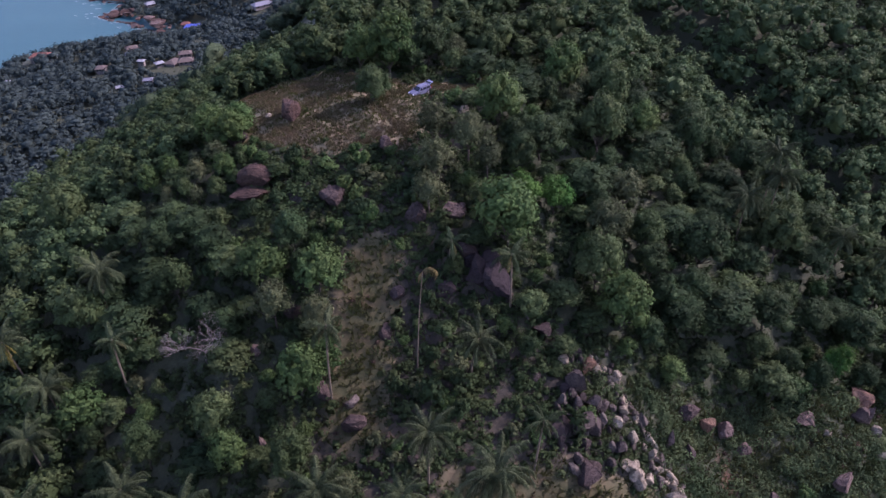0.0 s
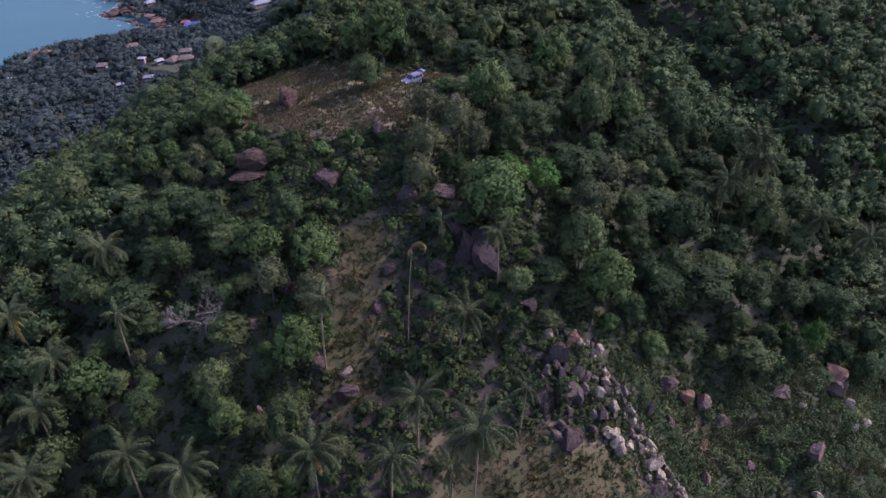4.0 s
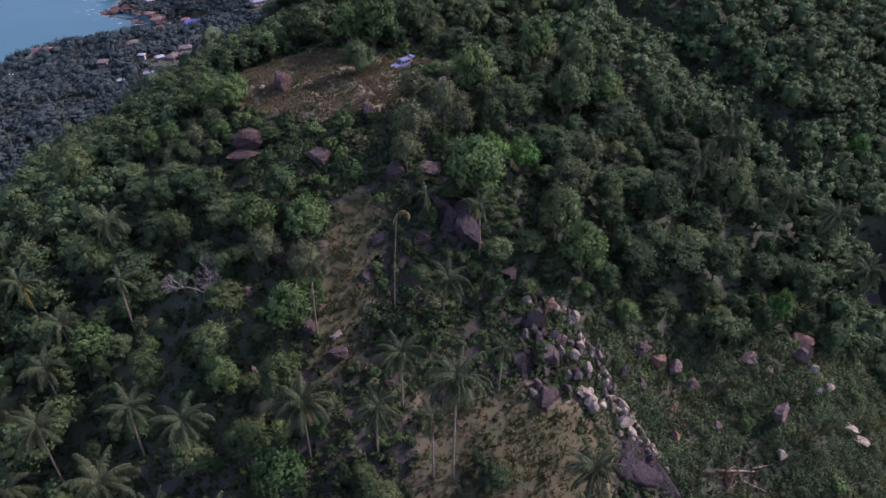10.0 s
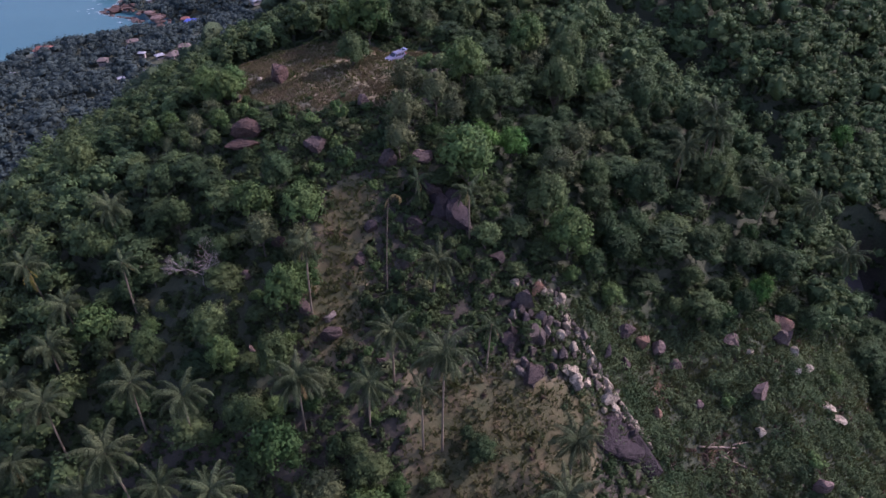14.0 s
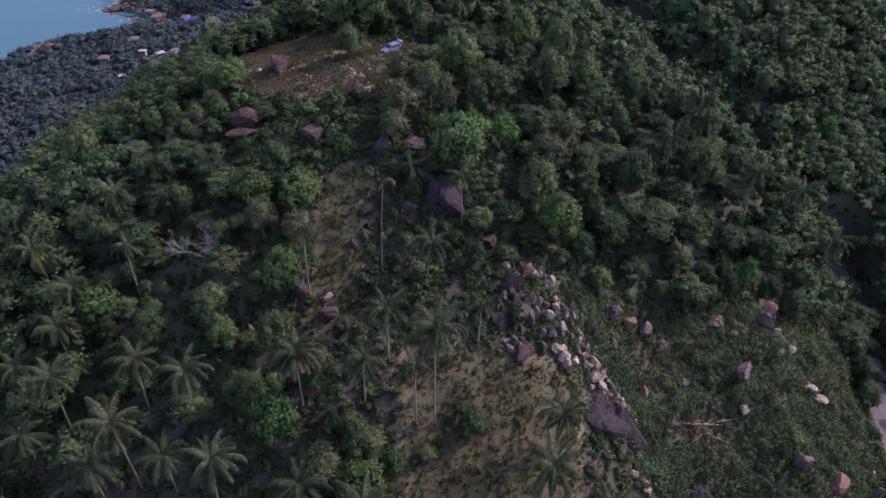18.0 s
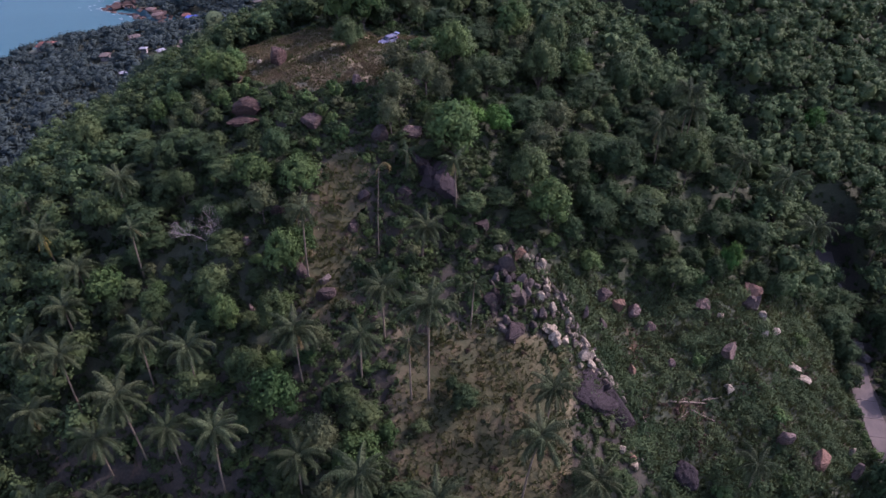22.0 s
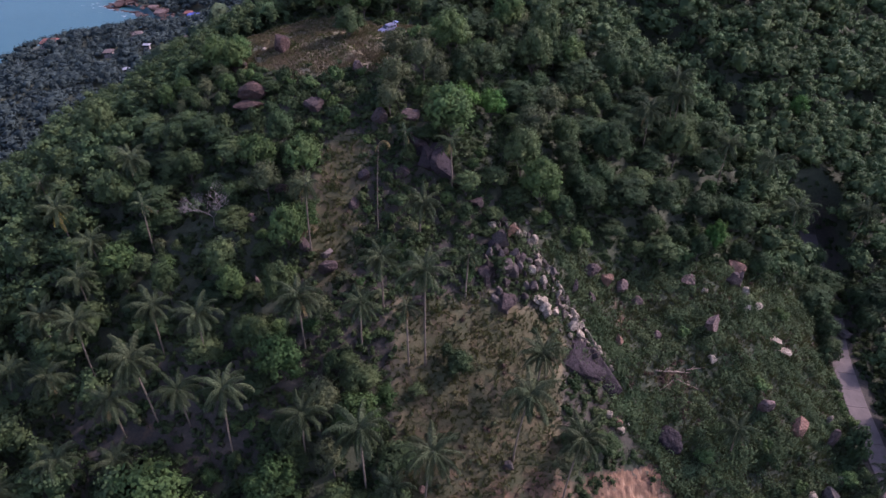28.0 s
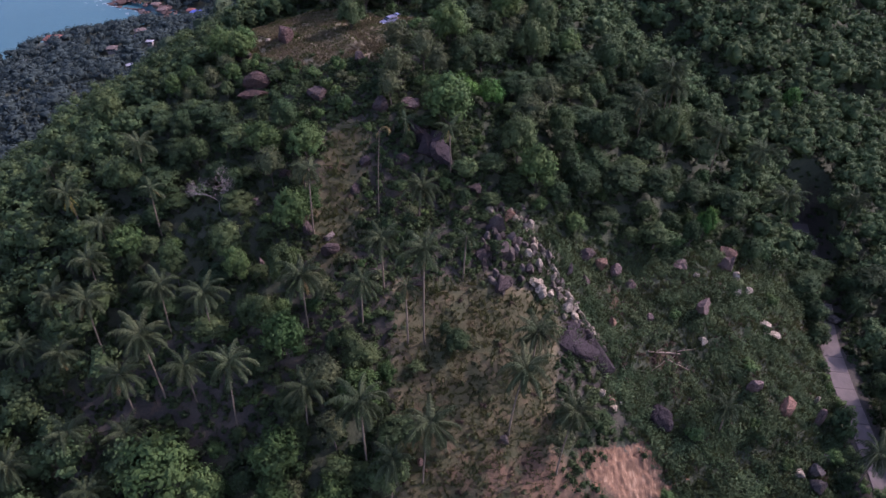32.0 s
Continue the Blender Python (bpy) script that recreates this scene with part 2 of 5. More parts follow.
LEAF = {
    "dark": leaf_material("dark_leaves", (0.020, 0.033, 0.016), (0.056, 0.088, 0.039), spread=0.32),
    "mid": leaf_material("green_leaves", (0.031, 0.049, 0.021), (0.090, 0.122, 0.052)),
    "airy": leaf_material("dull_leaves", (0.040, 0.050, 0.026), (0.100, 0.116, 0.058)),
    "lime": leaf_material("fresh_leaves", (0.026, 0.050, 0.018), (0.088, 0.138, 0.050)),
    "bright": leaf_material("bright_leaves", (0.034, 0.078, 0.022), (0.095, 0.200, 0.050), 0.3, 0.5, 0.2),
    "bush": leaf_material("bush_leaves", (0.034, 0.056, 0.025), (0.088, 0.128, 0.056)),
    # the blue-grey of distance haze is mixed into these leaf greens
    "far": leaf_material("haze_tinted_leaves", (0.034, 0.048, 0.047), (0.057, 0.080, 0.075), 0.15, 0.8, 0.0, 0.02),
    "flank": leaf_material("flank_leaves", (0.032, 0.047, 0.028), (0.078, 0.106, 0.062), 0.15, 0.8, 0.0, 0.02),
    "scrub": leaf_material("bush_undergrowth_leaves", (0.026, 0.042, 0.018), (0.090, 0.122, 0.054), 0.3, 0.55, 0.0),
    "vines": leaf_material("creeper_leaves", (0.036, 0.057, 0.027), (0.128, 0.172, 0.080), 0.3, 0.55, 0.0),
    "drygrass": leaf_material("dry_grass_blades", (0.085, 0.072, 0.042), (0.180, 0.145, 0.088), 0.3, 0.7, 0.0),
    "grass": leaf_material("green_grass_blades", (0.046, 0.052, 0.017), (0.104, 0.106, 0.038), 0.3, 0.7, 0.0),
    "reeds": leaf_material("tall_grass_blades", (0.030, 0.042, 0.018), (0.112, 0.120, 0.052), 0.3, 0.7, 0.0),
    "withered": leaf_material("withered_leaves", (0.050, 0.034, 0.027), (0.125, 0.086, 0.064), 0.2, 0.8, 0.0),
    "palm": leaf_material("palm_fronds", (0.022, 0.034, 0.018), (0.084, 0.104, 0.054), 0.2, 0.42, 0.5),
    "palmgold": leaf_material("yellow_palm_fronds", (0.190, 0.150, 0.038), (0.350, 0.285, 0.080), 0.25, 0.5, 0.3),
    "palmdry": leaf_material("dry_palm_fronds", (0.110, 0.085, 0.040), (0.260, 0.200, 0.100), 0.2, 0.6, 0.4),
    "twigs": plain_material("grey_twigs", (0.135, 0.115, 0.115), 0.9),
}
STONE = {
    "d": stone_material("dark_granite", (0.026, 0.019, 0.019), (0.076, 0.055, 0.052), (0.036, 0.027, 0.027)),
    "g": stone_material("grey_granite", (0.052, 0.043, 0.040), (0.130, 0.108, 0.098), (0.062, 0.052, 0.049)),
    "p": stone_material("pink_granite", (0.068, 0.048, 0.044), (0.165, 0.120, 0.110), (0.088, 0.063, 0.060)),
    "w": stone_material("pale_granite", (0.145, 0.122, 0.095), (0.370, 0.312, 0.245), (0.185, 0.155, 0.122)),
    "v": stone_material("purple_granite", (0.017, 0.013, 0.015), (0.046, 0.036, 0.041), (0.023, 0.017, 0.020)),
    "u": stone_material("purple_grey_granite", (0.034, 0.027, 0.026), (0.105, 0.084, 0.080), (0.046, 0.036, 0.036)),
    "r": stone_material("reddish_brown_granite", (0.036, 0.023, 0.021), (0.105, 0.067, 0.058), (0.054, 0.033, 0.030)),
    "o": stone_material("rusty_granite", (0.100, 0.056, 0.040), (0.225, 0.138, 0.100), (0.120, 0.070, 0.055)),
}
BARK = plain_material("brown_bark", (0.062, 0.050, 0.042), 0.9, 0, 0.4, 3)
PALM_BARK = plain_material("grey_palm_bark", (0.118, 0.090, 0.064), 0.9, 0, 0.35, 6)


def ground_material():
    m, tree, shader = material("hill_soil", 0.95)
    dry = tree.nodes.new("ShaderNodeAttribute")
    dry.attribute_name = "dry"
    bare = tree.nodes.new("ShaderNodeAttribute")
    bare.attribute_name = "bare"
    green = tree.nodes.new("ShaderNodeAttribute")
    green.attribute_name = "green"
    fine, mid = noisy(tree, 2.3, 8, "World", 0.7), noisy(tree, 0.35, 6, "World")
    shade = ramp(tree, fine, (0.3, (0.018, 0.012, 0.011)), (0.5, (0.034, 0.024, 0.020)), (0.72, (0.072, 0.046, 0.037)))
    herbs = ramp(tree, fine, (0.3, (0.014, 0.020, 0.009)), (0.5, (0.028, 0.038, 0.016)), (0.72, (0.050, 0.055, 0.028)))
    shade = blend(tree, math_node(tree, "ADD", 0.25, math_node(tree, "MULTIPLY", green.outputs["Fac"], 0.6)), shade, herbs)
    grass = ramp(tree, mid, (0.34, (0.098, 0.098, 0.048)), (0.5, (0.155, 0.128, 0.072)), (0.66, (0.205, 0.150, 0.096)))
    grass = blend(tree, 0.1, grass, ramp(tree, fine, (0.3, (0.080, 0.070, 0.036)), (0.7, (0.205, 0.145, 0.092))))
    olive = tree.nodes.new("ShaderNodeAttribute")
    olive.attribute_name = "olive"
    grass = blend(tree, math_node(tree, "MULTIPLY", olive.outputs["Fac"], 0.96), grass, ramp(tree, mid, (0.34, (0.025, 0.029, 0.008)), (0.52, (0.039, 0.035, 0.011)), (0.68, (0.058, 0.040, 0.016))))
    gully = noisy(tree, 1.0, 6, "World", 0.7)
    stretch = tree.nodes.new("ShaderNodeVectorMath")
    stretch.operation = "MULTIPLY"
    stretch.inputs[1].default_value = (1.1, 0.22, 0.22)
    tree.links.new(tree.nodes.new("ShaderNodeNewGeometry").outputs["Position"], stretch.inputs[0])
    tree.links.new(stretch.outputs["Vector"], gully.node.inputs["Vector"])
    clay = ramp(tree, gully, (0.36, (0.050, 0.023, 0.012)), (0.52, (0.120, 0.060, 0.030)), (0.62, (0.250, 0.160, 0.096)))
    clay = blend(tree, 0.3, clay, ramp(tree, fine, (0.3, (0.065, 0.032, 0.017)), (0.7, (0.25, 0.155, 0.090))))
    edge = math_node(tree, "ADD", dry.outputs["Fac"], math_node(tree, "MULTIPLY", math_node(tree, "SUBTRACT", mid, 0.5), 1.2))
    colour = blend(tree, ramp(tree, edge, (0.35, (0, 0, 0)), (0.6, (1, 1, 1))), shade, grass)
    soil = ramp(tree, fine, (0.3, (0.055, 0.032, 0.018)), (0.7, (0.125, 0.070, 0.038)))
    clay = blend(tree, ramp(tree, bare.outputs["Fac"], (0.55, (0, 0, 0)), (0.8, (1, 1, 1))), soil, clay)
    edge = math_node(tree, "ADD", bare.outputs["Fac"], math_node(tree, "MULTIPLY", math_node(tree, "SUBTRACT", mid, 0.5), 0.9))
    colour = blend(tree, ramp(tree, edge, (0.42, (0, 0, 0)), (0.6, (1, 1, 1))), colour, clay)
    tree.links.new(colour, shader.inputs["Base Color"])
    relief(tree, shader, fine, 0.6, 0.15)
    return m


def water_material():
    m, tree, shader = material("sea_water", 0.4)
    shader.inputs["Specular IOR Level"].default_value = 0.12
    broad = noisy(tree, 0.006, 4, "World")
    c = ramp(tree, broad, (0.35, (0.018, 0.068, 0.082)), (0.65, (0.026, 0.084, 0.098)))
    tree.links.new(c, shader.inputs["Base Color"])
    relief(tree, shader, noisy(tree, 0.25, 6, "World", 0.6), 0.35, 0.6)
    return m


def concrete_material():
    m, tree, shader = material("worn_concrete", 0.9)
    a, b = noisy(tree, 0.5, 6, "World"), noisy(tree, 5.0, 6, "World", 0.7)
    c = ramp(tree, a, (0.35, (0.055, 0.042, 0.037)), (0.65, (0.105, 0.081, 0.072)))
    c = blend(tree, 0.4, c, ramp(tree, b, (0.3, (0.065, 0.050, 0.044)), (0.7, (0.135, 0.108, 0.097))))
    tree.links.new(c, shader.inputs["Base Color"])
    relief(tree, shader, b, 0.4, 0.05)
    return m

# ---- tools for building ----
def mesh_from(name, verts, faces, mat, smooth=False, normals=None):
    mesh = bpy.data.meshes.new(name)
    if isinstance(faces, list):
        mesh.from_pydata(verts, [], faces)
    else:
        n, sides = faces.shape
        mesh.vertices.add(len(verts))
        mesh.vertices.foreach_set("co", np.ascontiguousarray(verts, np.float32).ravel())
        mesh.loops.add(n * sides)
        mesh.loops.foreach_set("vertex_index", np.ascontiguousarray(faces, np.int32).ravel())
        mesh.polygons.add(n)
        mesh.polygons.foreach_set("loop_start", np.arange(n, dtype=np.int32) * sides)
    mesh.materials.append(mat)
    if smooth or normals is not None:
        mesh.polygons.foreach_set("use_smooth", np.ones(len(mesh.polygons), bool))
    mesh.update(calc_edges=True)
    if normals is not None:
        mesh.normals_split_custom_set_from_vertices(normals.tolist())
    return mesh


def cube_ball():
    """A ball of 24 square patches."""
    bm = bmesh.new()
    bmesh.ops.create_cube(bm, size=2.0)
    bmesh.ops.subdivide_edges(bm, edges=list(bm.edges), cuts=1, use_grid_fill=True)
    v = np.array([tuple(q.co.normalized()) for q in bm.verts])
    f = np.array([[q.index for q in face.verts] for face in bm.faces])
    bm.free()
    return v, f


BALL_V, BALL_F = cube_ball()
KNOB_V = np.array([(x, y, z) for z in (-1, 1) for y in (-1, 1) for x in (-1, 1)]) / math.sqrt(3)
KNOB_F = np.array([(0, 2, 3, 1), (4, 5, 7, 6), (0, 1, 5, 4), (2, 6, 7, 3), (0, 4, 6, 2), (1, 3, 7, 5)])


def foliage_mesh(name, rng, at, normal, size, mat, slim=0.6, cores=None, small=False):
    """Leaf tufts whose shading follows the rounding of the crown they clothe; cores: x, y, z, radius and half height of the inner leafy mass."""
    v, f = leaves(rng, at, normal, size, slim)
    soft = np.repeat(normal, 4, 0)
    soft = soft / np.maximum(np.linalg.norm(soft, axis=1, keepdims=True), 1e-6)
    if cores is not None:
        cores = np.asarray(cores, float)
        ball, patches = (KNOB_V, KNOB_F) if small else (BALL_V, BALL_F)
        lump = rng.uniform(0.6, 1.2, (len(cores), len(ball), 1))
        cv = cores[:, None, :3] + ball[None] * lump * cores[:, None, [3, 3, 4]]
        cf = patches[None] + (len(v) + np.arange(len(cores)) * len(ball))[:, None, None]
        v, f = np.concatenate([v, cv.reshape(-1, 3)]), np.concatenate([f, cf.reshape(-1, 4)])
        soft = np.concatenate([soft, np.tile(ball, (len(cores), 1)) + rng.normal(scale=0.45, size=(len(cores) * len(ball), 3))])
        soft = soft / np.maximum(np.linalg.norm(soft, axis=1, keepdims=True), 1e-6)
    return mesh_from(name, v, f, mat, True, soft)


def part(name, shape, mat, parent, label=""):
    """A mesh (or bmesh) as one object under its thing."""
    if isinstance(shape, bmesh.types.BMesh):
        mesh = bpy.data.meshes.new(name)
        shape.to_mesh(mesh)
        shape.free()
        mesh.materials.append(mat)
        shape = mesh
    ob = new(name, shape)
    ob.parent = parent
    return tagged(ob, label)


def quads(verts_per_leaf, n):
    return np.arange(n * verts_per_leaf).reshape(n, verts_per_leaf)


def leaves(rng, at, normal, size, slim=0.6):
    """Folded leaf-shaped tufts at those places, facing those ways."""
    n = len(at)
    normal = normal / np.maximum(np.linalg.norm(normal, axis=1, keepdims=True), 1e-6)
    side = np.cross(normal, rng.normal(size=(n, 3)))
    side /= np.maximum(np.linalg.norm(side, axis=1, keepdims=True), 1e-6)
    along = np.cross(normal, side)
    s = (size * rng.uniform(0.6, 1.35, n))[:, None]
    fold = normal * s * rng.uniform(-0.1, 0.35, n)[:, None]
    v = np.stack([at - along * s * 0.5, at + side * s * 0.5 * slim + fold, at + along * s * 0.5 - fold * 0.5, at - side * s * 0.5 * slim + fold], 1)
    return v.reshape(-1, 3), quads(4, n)


def tube(points, radii, sides=6):
    """A bent tapering tube through the points."""
    verts, faces = [], []
    pts = [Vector(p) for p in points]
    for i, p in enumerate(pts):
        way = (pts[min(i + 1, len(pts) - 1)] - pts[max(i - 1, 0)]).normalized()
        a = way.orthogonal().normalized()
        b = way.cross(a)
        for k in range(sides):
            ang = 2 * math.pi * k / sides
            verts.append(tuple(p + (a * math.cos(ang) + b * math.sin(ang)) * radii[i]))
    for i in range(len(pts) - 1):
        for k in range(sides):
            j = (k + 1) % sides
            faces.append((i * sides + k, i * sides + j, (i + 1) * sides + j, (i + 1) * sides + k))
    faces.append(tuple(range(sides))[::-1])
    faces.append(tuple(range((len(pts) - 1) * sides, len(pts) * sides)))
    return verts, faces


def joined(pieces):
    verts, faces = [], []
    for v, f in pieces:
        base = len(verts)
        verts += [tuple(q) for q in v]
        faces += [tuple(base + i for i in q) for q in f]
    return verts, faces


def box(bm, x0, x1, y0, y1, z0, z1, bevel=0.0):
    made = bmesh.ops.create_cube(bm, size=1.0, matrix=Matrix.Translation(((x0 + x1) / 2, (y0 + y1) / 2, (z0 + z1) / 2)) @ Matrix.Diagonal((x1 - x0, y1 - y0, z1 - z0, 1)))
    if bevel:
        edges = list({e for v in made["verts"] for e in v.link_edges})
        bmesh.ops.bevel(bm, geom=edges, offset=bevel, segments=2, affect="EDGES", profile=0.6)
    return bm


def height(x, y):
    return float(ground_at(x, y))

# ---- ground, sea and road ----
def clearing(x, y):
    """1 on the open grassy top with the car, 0 in the woods."""
    d = np.hypot((x + 20 + (y - 103) * 0.25) / 19, (y - 104 + (x + 20) * 0.12) / 13.5) + 0.12 * wave(x, y, 13, 1.0)
    track = np.hypot((x - 2) / 9, (y - 108) / 3.2)
    return np.maximum(1 - step(0.85, 1.08, d), 1 - step(0.8, 1.1, track))


def nose_grass(x, y):
    """1 on the grassy strips down the nose of the hill."""
    strip = 1.25 * bump((x + 10.5 - (y - 62) * 0.05) / 1.0, 4.4) * step(46, 54, y) * (1 - step(73, 79, y))
    lower = step(-3 + (40 - y) * 0.1, 3, x) * (1 - step(24, 29, x - (y - 40) * 0.15)) * (1 - step(46, 51, y)) * step(10, 16, y)
    return np.clip(np.maximum(strip, lower) + 0.15 * wave(x, y, 9, 3.0), 0, 1)


def scar(x, y):
    """1 on the cut slope between the granite rib and the road."""
    top = np.interp(x, (20, 34, 50, 66, 80), (60, 62, 64, 67, 70))
    rib = np.interp(y, (20, 32, 42, 52, 62), (47, 40, 32, 25, 20))
    return step(-1.5, 1.5, x - rib) * (1 - step(-1.5, 1.0, y - top)) * (1 - step(-0.5, 0.5, x - np.interp(y, (20, 40, 60, 75), (72, 78, 81, 84)))) * step(17, 24, y)


def rib(x, y):
    """1 along the broken granite rib."""
    s = np.clip(((x - 17) * 15 + (y - 62) * -20) / 625, 0, 1)
    return bump(np.hypot(x - 17 - 15 * s, y - 62 + 20 * s), 3.4)


def gully(x, y):
    """1 on the washed-out brown earth within the cut slope."""
    return np.maximum(bump(np.hypot((x - 46.5) / 1.7, y - 44.5) + 0.8 * wave(x, y, 5, 1.0), 3.6), bump(np.hypot(x - 38.5, (y - 53.5) / 2.4) + 0.6 * wave(x, y, 4, 2.0), 2.0))


def clay_cut(x, y):
    """1 on the raw earth face above the road."""
    d = np.hypot((x - 38 - (y - 27) * 0.3) / 6.0, (y - 27) / 4.6) + 0.45 * wave(x, y, 5, 2.0) + 0.35 * wave(x, y, 2.1, 1.0) + 0.25 * wave(x, y, 1.1, 3.0)
    patch = np.hypot((x + 41) / 5, (y - 32) / 2.2)
    return np.maximum(1 - step(0.75, 1.15, d), 0.4 * (1 - step(0.6, 1.2, patch)))


def wooded(x, y):
    """How closely the trees stand, 0 to 1."""
    open_land = np.maximum.reduce([clearing(x, y) * 1.6, nose_grass(x, y) * 1.1, scar(x, y) * 1.05, clay_cut(x, y) * 2])
    grove = bump(np.hypot((x + 42) / 1.7, y - 31), 13)
    nose = bump(np.hypot((x - 1) / 1.25, (y - 64) / 1.6), 12)
    under = bump(np.hypot((x + 17) / 2.2, y - 85.5), 7.5) + bump(np.hypot(x + 2.5, y - 98), 8.5)
    foot = bump(np.hypot((x - 30) / 1.6, y - 40), 12) + bump(np.hypot((x - 8) / 2.2, y - 48), 9)
    return np.where(along_road(x, y)[0] > 4.4, np.clip(1 - open_land - 0.85 * grove - 0.9 * nose - 1.1 * under - foot - 0.6 * bump(np.hypot((x + 22) / 2.2, y - 36), 12) - 1.5 * rib(x, y), 0, 1), 0)


def stations(lo, hi, fine, far_lo, far_hi, grow=1.16):
    mid = list(np.arange(lo, hi + 0.01, fine))
    a, s = [lo], fine
    while a[-1] > far_lo:
        s = min(s * grow, 400)
        a.append(a[-1] - s)
    b, s = [hi], fine
    while b[-1] < far_hi:
        s = min(s * grow, 400)
        b.append(b[-1] + s)
    return np.array(a[:0:-1] + mid + b[1:])


def build_ground():
    xs, ys = stations(-75, 105, 0.9, -4200, 4200), stations(12, 130, 0.9, -3000, 4500)
    xs, ys = np.unique(np.round(np.concatenate([xs, np.arange(25, 51, 0.3)]), 3)), np.unique(np.round(np.concatenate([ys, np.arange(18, 37, 0.3)]), 3))
    gx, gy = np.meshgrid(xs, ys)
    z = ground_at(gx, gy)
    cut = clay_cut(gx, gy)
    warp = 1.6 * wave(gx, gy, 5.2, 2.0)
    z = z - cut * (0.55 * np.abs(wave(gx + warp, gy * 0.6, 5.4, 5.0)) + 0.4 * wave(gx - warp, gy * 0.8, 2.6, 1.0) + 0.3 * wave(gx + 0.5 * warp, gy, 1.3, 4.0))
    nx, ny = len(xs), len(ys)
    verts = np.stack([gx, gy, z], -1).reshape(-1, 3)
    i = (np.arange(ny - 1)[:, None] * nx + np.arange(nx - 1)[None, :]).ravel()
    mesh = mesh_from("ground", verts, np.stack([i, i + 1, i + nx + 1, i + nx], 1), ground_material(), True)
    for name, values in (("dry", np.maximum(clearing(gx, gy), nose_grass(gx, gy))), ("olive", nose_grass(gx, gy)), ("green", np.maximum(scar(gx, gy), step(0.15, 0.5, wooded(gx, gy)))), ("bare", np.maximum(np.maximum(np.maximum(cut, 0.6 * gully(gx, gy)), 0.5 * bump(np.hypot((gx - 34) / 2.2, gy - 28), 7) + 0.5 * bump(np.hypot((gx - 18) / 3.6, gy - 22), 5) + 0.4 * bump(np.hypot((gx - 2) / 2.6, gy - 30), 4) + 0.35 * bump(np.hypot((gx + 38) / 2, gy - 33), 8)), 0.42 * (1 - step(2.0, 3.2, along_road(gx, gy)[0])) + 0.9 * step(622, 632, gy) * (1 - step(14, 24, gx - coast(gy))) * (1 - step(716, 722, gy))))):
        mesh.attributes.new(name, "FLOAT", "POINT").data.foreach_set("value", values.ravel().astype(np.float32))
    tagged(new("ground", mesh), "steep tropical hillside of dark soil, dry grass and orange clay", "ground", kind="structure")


build_ground()


def build_sea():
    xs, ys = stations(-700, -200, 25, -4800, 2000, 1.3), stations(350, 900, 25, -3500, 4800, 1.3)
    gx, gy = np.meshgrid(xs, ys)
    nx, ny = len(xs), len(ys)
    i = (np.arange(ny - 1)[:, None] * nx + np.arange(nx - 1)[None, :]).ravel()
    mesh = mesh_from("water", np.stack([gx, gy, gx * 0], -1).reshape(-1, 3), np.stack([i, i + 1, i + nx + 1, i + nx], 1), water_material(), True)
    tagged(new("water", mesh), "calm turquoise sea with faint ripples", "sea", kind="structure")


build_sea()


def build_road():
    """A narrow concrete hill road, laid in slabs."""
    line = [Vector((x, y, z)) for (x, y), z in zip(ROAD, ROAD_Z)]
    pts = []
    for a, b in zip(line, line[1:]):
        n = max(1, round((b - a).length / 1.0))
        pts += [a.lerp(b, k / n) for k in range(n)]
    for _ in range(6):
        pts = [pts[0]] + [(pts[k - 1] + pts[k] * 2 + pts[k + 1]) / 4 for k in range(1, len(pts) - 1)] + [pts[-1]]
    road = tagged(new("road"), "narrow worn concrete road cut into the hillside", "road", kind="structure")
    mat = concrete_material()
    for k in range(0, len(pts) - 4, 4):
        run = pts[k:k + 5]
        verts, faces = [], []
        for j, p in enumerate(run):
            way = (run[min(j + 1, 4)] - run[max(j - 1, 0)]).normalized()
            side = Vector((way.y, -way.x, 0)).normalized()
            q = p + (way * 0.03 if j == 0 else way * -0.03 if j == 4 else Vector())
            for s, dz in ((-1.8, -0.25), (-1.8, 0.05), (-1.71, 0.08), (0, 0.1), (1.71, 0.08), (1.8, 0.05), (1.8, -0.25)):
                verts.append(tuple(q + side * s + Vector((0, 0, dz))))
        for j in range(4):
            for c in range(6):
                a = j * 7 + c
                faces.append((a, a + 1, a + 8, a + 7))
        faces += [tuple(range(7)), tuple(range(28, 35))[::-1]]
        part("slab", mesh_from("slab", verts, faces, mat), mat, road)


build_road()

# boulders round the clearing and under its edge
BOULDERS_TOP = [
    (-25.5, 101.6, 3.4, 3.9, 'r'), (-28.3, 87.2, 4.8, 4.2, 'r'), (-29.4, 85.3, 5.3, 1.8, 'r'), (-16.0, 82.2, 3.9, 2.4, 'd'), (-3.8, 78.0, 2.9, 3.5, 'd'),
    (1.5, 79.4, 3.9, 1.9, 'p'), (-8.9, 91.7, 2.5, 2.5, 'd'), (3.5, 99.8, 1.8, 2.2, 'w'), (6.5, 101.7, 2.1, 2.4, 'w'), (-29.5, 102.9, 1.0, 0.8, 'w'),
    (-33.8, 97.9, 3.7, 3.0, 'd'), (-12.6, 90.5, 1.9, 1.4, 'd'),
]
